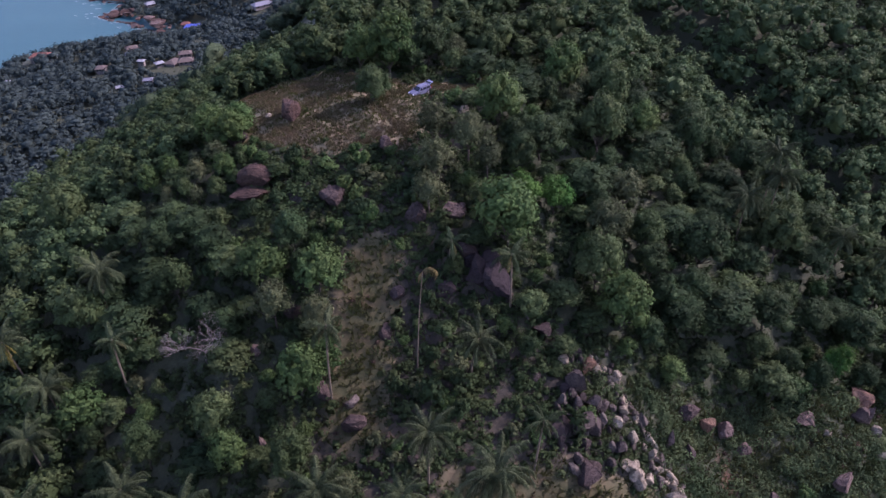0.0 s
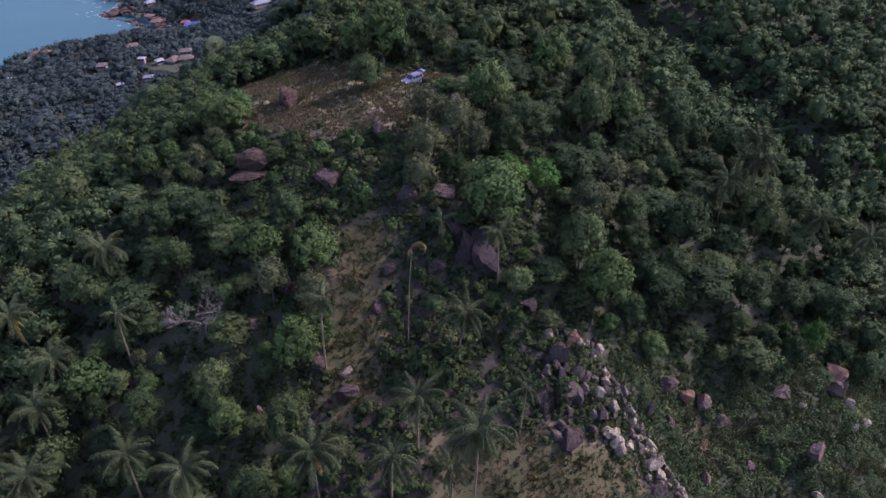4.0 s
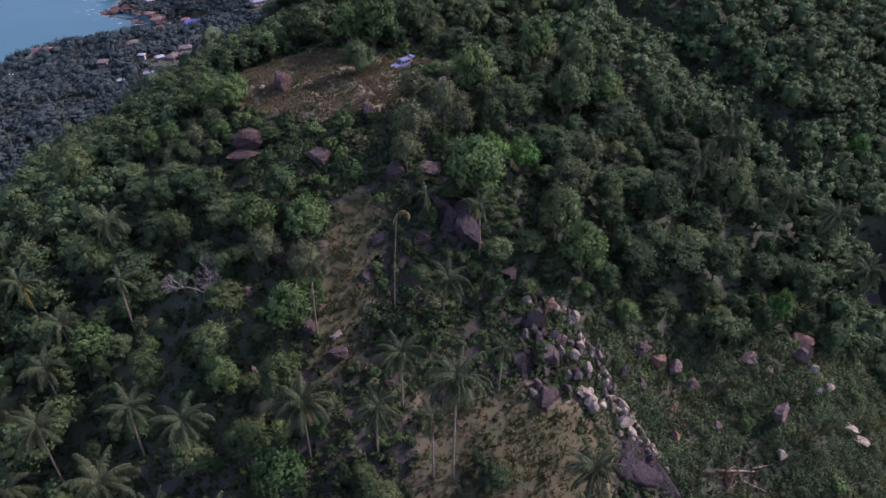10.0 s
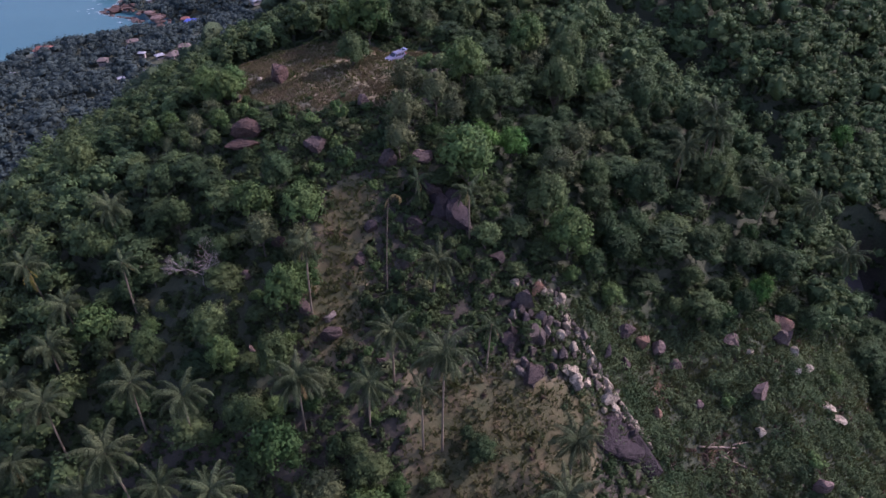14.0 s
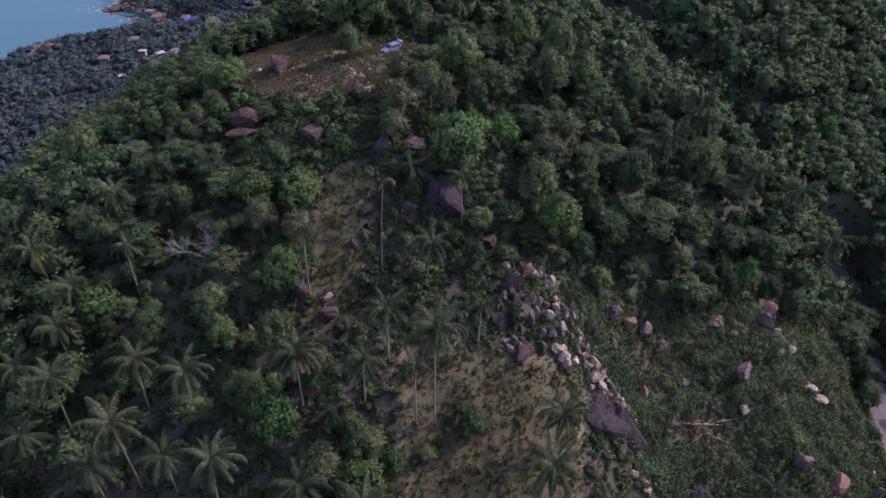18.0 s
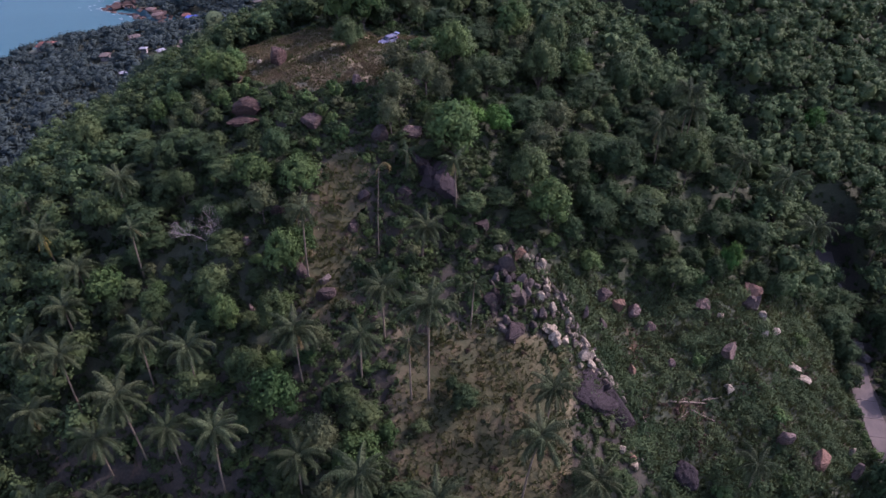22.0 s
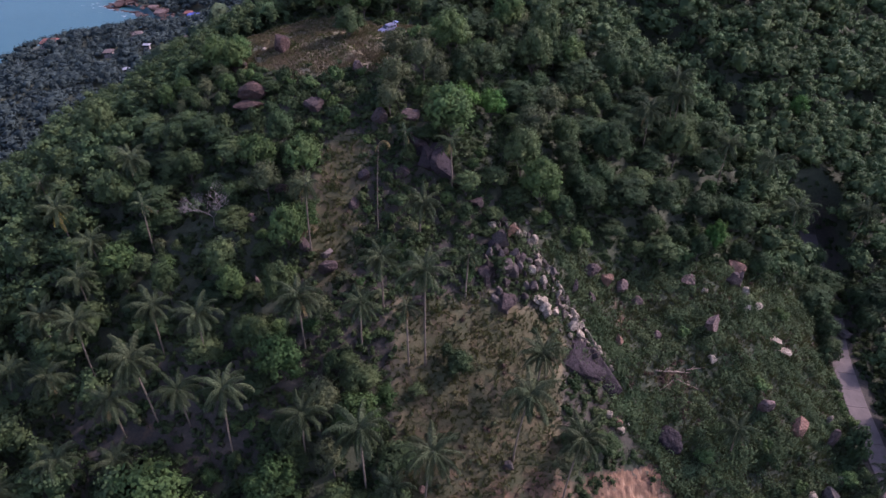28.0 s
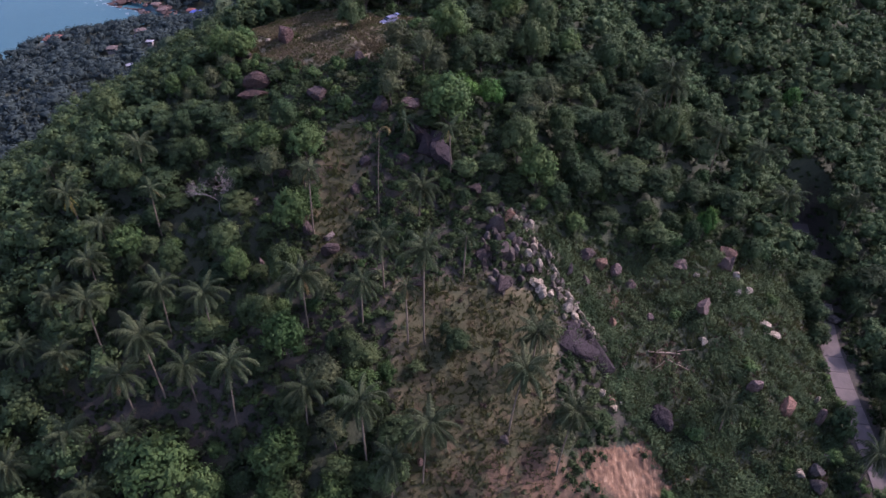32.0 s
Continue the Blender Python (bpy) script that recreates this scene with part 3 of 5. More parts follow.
# boulders on the nose of the hill
BOULDERS_NOSE = [
    (5.0, 70.0, 4.6, 5.1, 'v'), (7.7, 69.1, 5.0, 4.8, 'v'), (6.5, 72.4, 4.4, 3.5, 'v'), (3.9, 71.5, 3.1, 3.5, 'v'), (11.2, 67.2, 2.6, 1.7, 'g'),
    (9.3, 68.0, 2.2, 1.5, 'd'), (8.3, 65.1, 2.3, 1.5, 'g'), (3.6, 73.0, 3.1, 2.8, 'd'), (0.5, 68.9, 2.8, 2.1, 'd'), (-6.6, 67.8, 2.7, 2.1, 'd'),
    (-7.5, 63.2, 2.8, 2.1, 'd'), (-19.8, 66.8, 3.2, 2.5, 'd'), (-25.0, 61.9, 2.2, 1.6, 'p'), (-15.1, 56.0, 2.4, 3.0, 'd'), (-10.9, 52.8, 3.6, 2.5, 'd'),
    (-11.6, 55.1, 2.3, 1.3, 'g'), (-7.1, 51.1, 2.2, 2.2, 'd'), (-3.3, 48.3, 2.6, 3.0, 'd'), (-22.2, 50.8, 1.8, 2.8, 'p'), (3.8, 47.1, 3.0, 1.9, 'd'),
    (-41.2, 57.1, 2.1, 1.5, 'd'), (13.4, 65.0, 3.0, 2.1, 'd'),
]
# the rib of broken granite
ROCKS_RIB = [
    (17.0, 58.0, 2.5, 4.1, 'u'), (19.4, 61.4, 2.1, 1.8, 'o'), (19.3, 56.3, 2.0, 2.7, 'u'), (20.5, 55.8, 1.5, 2.4, 'u'), (16.9, 52.8, 2.8, 3.5, 'u'),
    (19.2, 52.7, 2.3, 3.4, 'u'), (15.1, 53.1, 2.0, 2.5, 'd'), (14.4, 51.8, 2.2, 1.6, 'd'), (23.2, 60.7, 1.2, 1.6, 'w'), (23.7, 57.6, 1.5, 1.3, 'w'),
    (22.0, 51.3, 1.6, 2.2, 'u'), (23.9, 53.0, 1.2, 2.2, 'w'), (17.8, 47.8, 2.9, 2.6, 'd'), (22.8, 49.7, 1.7, 1.3, 'w'), (24.3, 48.9, 1.8, 2.3, 'w'),
    (24.0, 47.7, 1.4, 1.9, 'w'), (26.1, 49.4, 1.1, 1.2, 'w'),
]
# pale stones lower on the rib, and the long dark slab
ROCKS_FOOT = [
    (24.0, 52.7, 1.4, 1.9, 'w'), (24.0, 49.3, 2.0, 2.1, 'w'), (26.4, 51.6, 1.3, 2.1, 'w'), (27.7, 50.6, 1.1, 1.4, 'w'), (29.5, 48.9, 1.4, 1.4, 'w'),
    (30.2, 48.0, 1.6, 1.4, 'w'), (22.1, 54.2, 1.6, 1.4, 'w'), (32.1, 46.1, 1.1, 1.0, 'w'), (34.1, 37.0, 1.5, 1.5, 'w'), (35.8, 36.3, 1.5, 1.3, 'o'),
    (17.9, 48.0, 3.0, 2.5, 'd'), (4.6, 23.1, 1.2, 1.2, 'o'), (17.2, 26.6, 1.4, 1.7, 'g'), (28.7, 47.3, 2.3, 2.1, 'w'), (30.0, 46.6, 1.5, 1.4, 'w'),
]
# boulders strewn over the cut slope
ROCKS_SCAR = [
    (33.8, 59.1, 2.8, 2.6, 'd'), (36.0, 57.9, 2.3, 2.8, 'o'), (39.2, 58.5, 2.4, 2.7, 'p'), (41.8, 56.7, 2.0, 2.1, 'p'), (30.0, 54.4, 1.2, 2.5, 'p'),
    (32.9, 54.1, 2.0, 2.0, 'd'), (62.9, 65.4, 3.7, 2.4, 'o'), (60.5, 62.3, 1.8, 2.5, 'p'), (62.6, 60.6, 1.5, 1.5, 'w'), (54.5, 59.4, 1.4, 1.0, 'w'),
    (51.8, 61.3, 2.8, 1.2, 'p'), (54.1, 52.8, 2.8, 3.5, 'p'),
]
# stones on the bank above the road
ROCKS_BANK = [
    (53.6, 48.2, 1.8, 1.3, 'w'), (68.8, 53.0, 2.7, 0.9, 'w'), (66.9, 54.0, 2.5, 0.8, 'w'), (62.1, 57.3, 1.7, 1.5, 'w'), (64.8, 58.6, 1.5, 1.9, 'w'),
    (61.5, 41.4, 2.5, 3.3, 'p'), (67.1, 38.7, 3.7, 2.3, 'o'), (72.4, 37.8, 1.4, 3.5, 'p'), (73.6, 41.7, 1.0, 1.6, 'w'), (68.9, 29.7, 2.4, 2.5, 'g'),
    (68.8, 27.1, 2.7, 2.5, 'g'), (37.0, 48.0, 1.9, 2.1, 'o'), (66.9, 29.1, 1.9, 1.7, 'w'), (72.3, 32.4, 1.5, 1.7, 'w'), (51.9, 60.9, 2.7, 1.3, 'p'),
    (61.6, 62.2, 2.1, 3.3, 'p'), (84.7, 64.5, 4.6, 3.1, 'g'), (86.2, 62.3, 3.0, 1.6, 'g'), (44.4, 51.0, 1.6, 1.6, 'p'),
]
# coconut palms on the nose of the hill: x, y, height, lean, crown
PALMS_NOSE = [
    (-3.3, 59.4, 16.2, 0.6, 'bare'), (0.7, 70.9, 5.5, 0.2, 'thin'), (9.1, 66.7, 8.9, 0.1, 'thin'), (3.6, 58.9, 7.1, 0.7, 'full'), (-1.7, 45.9, 10.2, 0.4, 'full'),
    (4.9, 38.1, 18.6, 0.4, 'full'), (-13.4, 40.2, 11.6, 0.3, 'full'), (-14.1, 55.6, 13.0, 0.7, 'thin'), (2.4, 38.1, 11.1, 0.3, 'thin'), (-12.1, 26.7, 9.6, 0.9, 'full'),
    (-3.1, 22.2, 14.4, 0.4, 'full'), (5.0, 21.0, 13.5, 1.4, 'full'), (17.8, 27.6, 14.3, 1.5, 'full'), (25.1, 24.3, 14.0, 1.6, 'full'), (11.1, 48.0, 8.3, 0.6, 'thin'),
]
# the palm grove on the lower flank
PALMS_GROVE = [
    (-23.3, 28.5, 15.1, 1.5, 'full'), (-30.6, 32.6, 8.6, 0.6, 'full'), (-35.6, 33.1, 15.1, 0.3, 'full'), (-29.2, 41.0, 10.5, 0.8, 'full'), (-37.0, 43.3, 10.4, 0.7, 'full'),
    (-54.6, 36.9, 9.8, 2.6, 'full'), (-62.0, 39.2, 9.2, 1.8, 'full'), (-48.4, 41.4, 13.8, 1.6, 'full'), (-57.3, 47.1, 8.1, 1.0, 'full'), (-47.4, 25.9, 8.7, 0.4, 'full'),
    (-38.8, 26.1, 6.6, 0.3, 'full'), (-68.7, 76.6, 6.4, 0.3, 'thin'), (-59.6, 66.0, 6.2, 0.8, 'full'), (-57.2, 61.8, 10.2, 0.3, 'yellowing'), (-41.9, 59.1, 9.5, 0.6, 'thin'),
]
# palms whose feet stand hidden in the woods
PALMS_FOREST = [
    (-4.8, 40.7, 9.0, 0.0, 'full'), (-41.0, 32.4, 9.0, 0.0, 'full'), (0.6, 18.6, 9.0, 0.0, 'full'), (21.6, 35.5, 9.0, 0.0, 'full'), (54.3, 35.0, 6.0, 0.0, 'full'),
    (-50.5, 56.7, 8.0, 0.0, 'full'), (-51.0, 50.3, 9.0, 0.0, 'full'), (-55.8, 22.1, 9.0, 0.0, 'full'), (-42.7, 18.1, 8.0, 0.0, 'full'), (54.7, 95.1, 12.0, 0.0, 'full'),
    (54.8, 92.6, 10.0, 0.0, 'full'), (47.5, 86.8, 9.0, 0.0, 'full'), (73.1, 84.5, 10.0, 0.0, 'full'), (77.6, 76.9, 10.0, 0.0, 'full'), (94.7, 82.6, 10.0, 0.0, 'full'),
    (74.7, 27.0, 8.0, 0.0, 'full'), (-47.1, 68.9, 9.0, 0.0, 'full'), (63.8, 85.5, 9.0, 0.0, 'full'),
]
# trees that stand out: x, y, crown radius, height, foliage
TREES_A = [
    (11.6, 81.5, 2.7, 6.6, 'bright'), (16.6, 82.6, 2.8, 6.6, 'bright'), (-28.2, 91.0, 2.6, 5.0, 'lime'), (-34.2, 85.6, 2.9, 7.0, 'mid'), (3.9, 89.1, 3.4, 9.0, 'airy'),
    (-1.2, 91.1, 3.4, 8.0, 'airy'), (-1.1, 83.6, 4.0, 9.0, 'airy'), (6.7, 85.8, 3.3, 8.0, 'airy'), (-17.5, 74.9, 3.1, 6.0, 'lime'), (-24.1, 70.8, 3.8, 7.0, 'lime'),
    (-21.6, 68.8, 3.0, 6.0, 'lime'), (-26.7, 66.9, 3.0, 6.0, 'mid'), (-50.0, 67.7, 3.9, 8.0, 'mid'), (-40.1, 82.0, 4.1, 9.0, 'mid'), (-48.3, 84.6, 4.3, 9.0, 'mid'),
    (-60.6, 89.1, 4.6, 9.0, 'mid'), (-17.0, 69.1, 3.0, 6.0, 'lime'), (20.0, 65.7, 3.6, 8.0, 'mid'),
]
# trees that stand out: x, y, crown radius, height, foliage
TREES_B = [
    (25.0, 63.9, 3.3, 8.0, 'lime'), (11.3, 60.8, 2.3, 6.4, 'dark'), (28.1, 86.3, 3.8, 9.0, 'airy'), (23.9, 77.8, 3.5, 9.0, 'airy'), (33.9, 68.9, 4.7, 10.0, 'dark'),
    (40.9, 71.7, 4.9, 11.0, 'dark'), (45.9, 68.4, 4.1, 9.0, 'mid'), (54.6, 69.8, 2.2, 8.0, 'lime'), (59.1, 69.2, 4.2, 8.0, 'mid'), (21.3, 71.1, 3.9, 9.0, 'mid'),
    (16.3, 68.3, 3.8, 9.0, 'mid'), (38.9, 79.2, 5.0, 11.0, 'dark'), (30.3, 75.4, 4.0, 9.0, 'dark'), (53.2, 77.6, 4.3, 10.0, 'mid'), (89.2, 109.5, 2.8, 7.5, 'bright'),
    (16.0, 62.4, 2.7, 6.0, 'mid'), (-25.4, 48.7, 2.0, 6.0, 'lime'), (-15.3, 58.3, 2.1, 5.0, 'lime'),
]
# trees that stand out: x, y, crown radius, height, foliage
TREES_C = [
    (-19.1, 61.2, 2.6, 6.0, 'lime'), (-36.9, 50.1, 2.8, 8.0, 'mid'), (-6.2, 64.1, 1.8, 4.0, 'mid'), (0.4, 63.5, 2.2, 6.0, 'mid'), (53.4, 84.9, 4.5, 10.0, 'mid'),
    (72.4, 106.6, 5.4, 11.0, 'mid'), (31.3, 71.0, 3.9, 10.0, 'dark'), (10.0, 37.0, 2.6, 5.0, 'dark'), (-21.2, 40.4, 3.5, 7.0, 'mid'), (-20.4, 36.2, 3.5, 6.0, 'mid'),
    (-25.7, 25.0, 3.3, 6.0, 'lime'), (-32.5, 21.5, 4.9, 8.0, 'lime'), (-6.5, 38.0, 3.5, 5.0, 'mid'), (-4.6, 34.8, 3.4, 5.0, 'mid'), (4.0, 34.4, 2.1, 3.0, 'mid'),
    (79.4, 76.8, 2.8, 8.0, 'lime'), (-42.1, 25.7, 3.4, 6.0, 'dark'), (-21.0, 20.4, 2.4, 4.0, 'dark'),
]
# trees that stand out: x, y, crown radius, height, foliage
TREES_D = [
    (28.5, 65.8, 2.8, 6.0, 'dark'), (37.5, 66.2, 2.8, 6.0, 'dark'), (50.0, 67.4, 2.8, 6.5, 'dark'), (57.2, 66.8, 2.4, 7.5, 'bright'), (-11.8, 103.2, 3.2, 6.0, 'bush'), (13.5, 107.5, 3.4, 8.5, 'dark'), (6.5, 114.5, 3.8, 8.5, 'dark'), (11.0, 112.5, 3.6, 8.5, 'dark'),
]

# ---- things: trees, palms, boulders, the car ----
def crown_points(rng, radius, tall, lobes, count, foot):
    """Uneven lobes over a rounded crown, and the places and facings of the leaf tufts on them."""
    mid, half = tall * (1 + foot) / 2, tall * (1 - foot) / 2
    centres = []
    for k in range(lobes):
        up = 1 - 1.45 * (k + 0.3) / lobes
        ring = math.sqrt(max(0.0, 1 - up * up))
        ang, out = k * 2.4 + rng.uniform(-0.5, 0.5), rng.uniform(0.42, 0.84)
        centres.append((math.cos(ang) * ring * radius * out, math.sin(ang) * ring * radius * out, mid + up * half * rng.uniform(0.55, 0.92), radius * rng.uniform(0.2, 0.44)))
    at, normal = [], []
    for cx, cy, cz, r in centres:
        n = int(count * (r / radius) ** 2 / 0.11)
        d = rng.normal(size=(n, 3))
        d /= np.linalg.norm(d, axis=1, keepdims=True)
        low = (d[:, 2] < -0.3) & (rng.uniform(size=n) < 0.8)
        d[low, 2] *= -0.8
        lump = 1 + 0.16 * np.sin(d[:, 0] * 6 + cx * 5) * np.sin(d[:, 1] * 6 + cy * 5) + 0.12 * np.sin(d[:, 2] * 7 + cz * 3)
        at.append(np.array([cx, cy, cz]) + d * (r * lump * rng.uniform(0.62, 1.2, n))[:, None] * np.array([1, 1, 0.85]))
        normal.append(d * 1.1 + np.array([cx, cy, (cz - mid) * 0.8]) * (0.9 / radius) + np.array([0, 0, 0.35]) + rng.normal(scale=0.5, size=(n, 3)))
    return centres, np.concatenate(at), np.concatenate(normal)


def lobe_cores(centres, radius, tall, foot, share):
    """The leafy mass inside each lobe, and the shaded heart of the crown."""
    return [(cx, cy, cz, r * share, r * share * 0.85) for cx, cy, cz, r in centres] + [(0, 0, tall * (0.48 + 0.5 * foot), radius * 0.55, tall * (1 - foot) * 0.3)]


def tree_model(name, rng, radius, tall, lobes, count, leaf, foliage, label, foot=0.2):
    """A trunk with limbs, and a crown of leaf tufts. Radius and height are those of the plain model."""
    root = new(name)
    centres, at, normal = crown_points(rng, radius, tall, lobes, count, foot)
    part("crown", foliage_mesh("crown", rng, at, normal, leaf, LEAF[foliage], 0.6, lobe_cores(centres, radius, tall, foot, 0.4 if foliage == "airy" else 0.62)), None, root)
    bend = rng.uniform(-0.06, 0.06, 2) * tall
    fork = Vector((bend[0], bend[1], tall * (foot + 0.08)))
    pieces = [tube([(0, 0, -1.2), (bend[0] * 0.3, bend[1] * 0.3, fork.z * 0.5), tuple(fork)], [0.024 * tall, 0.019 * tall, 0.015 * tall], 7)]
    for cx, cy, cz, r in centres[1::3]:
        knee = fork.lerp(Vector((cx, cy, cz)), 0.55) + Vector((0, 0, -0.04 * tall))
        pieces.append(tube([tuple(fork - Vector((0, 0, 0.2))), tuple(knee), (cx, cy, cz + r * 0.3)], [0.011 * tall, 0.007 * tall, 0.002 * tall], 5))
    part("trunk", mesh_from("trunk", *joined(pieces), BARK, True), None, root)
    return tagged(root, label, "tree", "hillside trees")


TREE_LABEL = {
    "dark": "dense dark green broadleaf tree on the wooded slope",
    "mid": "mid-green leafy broadleaf tree on the hillside",
    "airy": "dull olive tree with a loose open crown",
    "lime": "fresh green leafy young tree among the boulders",
    "bright": "bright light-green broadleaf tree standing out in the woods",
    "bush": "round dense green tree standing alone in the dry clearing",
}
MODELS = {}
rng = np.random.default_rng(7)
SPECS = {
    "dark": ((4.0, 9.0, 24, 92, 0.40), (3.6, 10.0, 22, 92, 0.38), (4.6, 8.6, 30, 80, 0.42)),
    "mid": ((4.0, 8.6, 22, 88, 0.40), (3.5, 8.5, 20, 90, 0.38), (4.4, 8.8, 28, 80, 0.42), (3.2, 9.0, 20, 90, 0.38)),
    "airy": ((4.0, 8.8, 22, 74, 0.34), (3.6, 8.5, 20, 76, 0.32), (4.2, 9.0, 24, 70, 0.34)),
    "lime": ((3.0, 5.6, 20, 96, 0.34), (3.4, 6.2, 22, 94, 0.35)),
    "bright": ((3.2, 6.4, 22, 100, 0.30), (3.0, 7.0, 20, 100, 0.30)),
    "bush": ((2.7, 4.6, 34, 120, 0.25),),
}
for foliage, spec in SPECS.items():
    MODELS[foliage] = [tree_model("tree", rng, *numbers, foliage, TREE_LABEL[foliage], {"bush": 0.04, "airy": 0.24, "lime": 0.08}.get(foliage, 0.14)) for numbers in spec]
SIZES = {foliage: [numbers[:2] for numbers in spec] for foliage, spec in SPECS.items()}
USED = set()


def plant(x, y, radius, tall, foliage, turn, pick):
    models = MODELS[foliage]
    k = pick % len(models)
    r, t = SIZES[foliage][k]
    m = pose(x, y, height(x, y) - 0.1, 0, 0, turn) @ Matrix.Diagonal((radius / r, radius / r, tall / t, 1))
    if (foliage, k) in USED:
        return copy_thing(models[k], m)
    USED.add((foliage, k))
    models[k].matrix_basis = m
    return models[k]


ROADSIDE = [(80.4, 57, 2.2, 5.0, "mid"), (80.9, 61, 2.6, 6.5, "dark"), (81.6, 64.5, 2.8, 7.0, "dark"), (8.3, 39.2, 1.9, 4.2, "dark"), (33, 69.5, 3.8, 7, "dark"), (40.5, 71.5, 4.0, 7, "dark"), (48.5, 73, 4.0, 7.5, "dark"), (56.5, 75, 4.0, 7.5, "dark"), (80.6, 67, 3.2, 7.5, "dark"), (82.5, 73, 3.4, 8, "dark"), (85.5, 80, 3.6, 8, "dark"), (74.5, 28, 2.2, 3.2, "mid"), (76.0, 22.5, 2.6, 4.0, "mid"), (73.0, 32, 1.7, 2.4, "lime"), (88.6, 62, 3.9, 11.0, "dark"), (93, 66, 4.4, 13.0, "dark"), (90.5, 50, 4.1, 7.0, "dark"), (86.6, 41, 3.9, 10.0, "mid"), (84.6, 33, 3.5, 9.0, "mid"), (87.0, 46, 3.0, 7.0, "dark"), (84.4, 37, 2.8, 9.5, "mid"), (86.2, 67.5, 3.0, 8.0, "mid"), (84.0, 70.5, 3.0, 8.0, "dark"), (87.5, 74, 3.2, 8.0, "dark"), (83.0, 29, 3.0, 7.0, "dark"), (81.5, 22, 3.0, 7.0, "mid"), (90, 68, 3.6, 9.0, "dark")]
stand = [(9.5, 57.0, 8.0), (13.5, 78.0, 3.0), (38, 25, 7.0), (38, 32, 4.0), (31, 25, 6.0), (25, 22, 5.0), (-33, 47, 3.0)]
chance = random.Random(3)
for x, y, radius, tall, foliage in ROADSIDE + TREES_A + TREES_B + TREES_C + TREES_D:
    plant(x, y, radius, tall, foliage, chance.uniform(0, 360), chance.randrange(12))
    stand.append((x, y, radius))


def scatter(n, x0, x1, y0, y1, seed, sizes, near, density):
    """Places for plants that keep clear of one another: x, y, radius."""
    rng = np.random.default_rng(seed)
    xs, ys, rs = rng.uniform(x0, x1, n), rng.uniform(y0, y1, n), rng.uniform(*sizes, n)
    keep = rng.uniform(size=n) < density(xs, ys)
    known = np.array(stand)
    made = []
    for x, y, r in zip(xs[keep], ys[keep], rs[keep]):
        if len(known) and (np.hypot(known[:, 0] - x, known[:, 1] - y) < near * (known[:, 2] + r)).any():
            continue
        known = np.vstack([known, (x, y, r)])
        made.append((float(x), float(y), float(r)))
    stand.extend(made)
    return made


def on_hill(x, y):
    return np.where((x < -45 - (y - 110) * 0.2) & (y > 135), 0, wooded(x, y))


def small_side(x, y):
    """The windward shoulder, where only low shrubby growth stands."""
    return (x < -27) & (y > 84) & (x > -75)


def foliage_for(x, y):
    kind = chance.random()
    if small_side(x, y):
        odds = (("airy", 0.45), ("mid", 0.75), ("lime", 1.0))
    elif x < -28 and y < 86:
        odds = (("dark", 0.5), ("mid", 0.85), ("lime", 1.0))
    elif x > 26:
        odds = (("dark", 0.72), ("mid", 0.93), ("lime", 1.0))
    elif y < 82:
        odds = (("dark", 0.12), ("mid", 0.55), ("lime", 0.9), ("airy", 1.0))
    else:
        odds = (("dark", 0.3), ("mid", 0.66), ("airy", 0.86), ("lime", 1.0))
    return next(name for name, upto in odds if kind <= upto)


stand += [(x, y - 2.6, 3.4) for x, y, *_ in BOULDERS_TOP[:6]]
stand += [(-32.4, 61.2, 3.6), (-32.2, 56.5, 3.0), (-3.5, 103.0, 5.0), (-10, 100, 2.0), (4.0, 107.5, 4.2), (0.5, 110.5, 3.2)]
WOODS = scatter(5000, -80, -26, 84, 140, 4, (1.4, 2.6), 0.62, lambda x, y: np.where(small_side(x, y), on_hill(x, y), 0))
WOODS += scatter(12000, -98, 150, 12, 178, 3, (2.4, 4.6), 0.53, lambda x, y: np.where(small_side(x, y), 0, on_hill(x, y)))
WOODS.sort(key=lambda w: math.hypot(w[0] - 8, w[1] - 66))
for x, y, radius in WOODS[:226]:
    plant(x, y, radius, radius * chance.uniform(1.7, 2.4) + 0.8, foliage_for(x, y), chance.uniform(0, 360), chance.randrange(12))


def shrub_model(rng, foliage, label):
    """A low many-stemmed bush."""
    root = new("shrub")
    at, normal, heart = [], [], []
    for k in range(7):
        c = np.array([math.cos(k * 2.4) * 0.14 * k ** 0.9, math.sin(k * 2.4) * 0.14 * k ** 0.9, rng.uniform(0.35, 0.95)])
        d = rng.normal(size=(48, 3))
        d[:, 2] = np.where(d[:, 2] < -0.2, -d[:, 2], d[:, 2])
        d /= np.linalg.norm(d, axis=1, keepdims=True)
        at.append(c + d * (rng.uniform(0.3, 0.48) * rng.uniform(0.75, 1.15, 48))[:, None])
        normal.append(d * 1.5 + np.array([0, 0, 0.4]) + rng.normal(scale=0.4, size=(48, 3)))
        heart.append((*c, 0.26, 0.24))
    part("foliage", foliage_mesh("foliage", rng, np.concatenate(at), np.concatenate(normal), 0.24, LEAF[foliage], 0.6, heart, True), None, root)
    for k in (0.3, 2.4, 4.5):
        stem = tube([(0, 0, -0.3), (math.cos(k) * 0.15, math.sin(k) * 0.15, 0.4), (math.cos(k) * 0.45, math.sin(k) * 0.45, 0.85)], [0.03, 0.022, 0.008], 5)
        part("stem", mesh_from("stem", *stem, BARK, True), None, root)
    return tagged(root, label, "shrub", "shrubs on the slope")


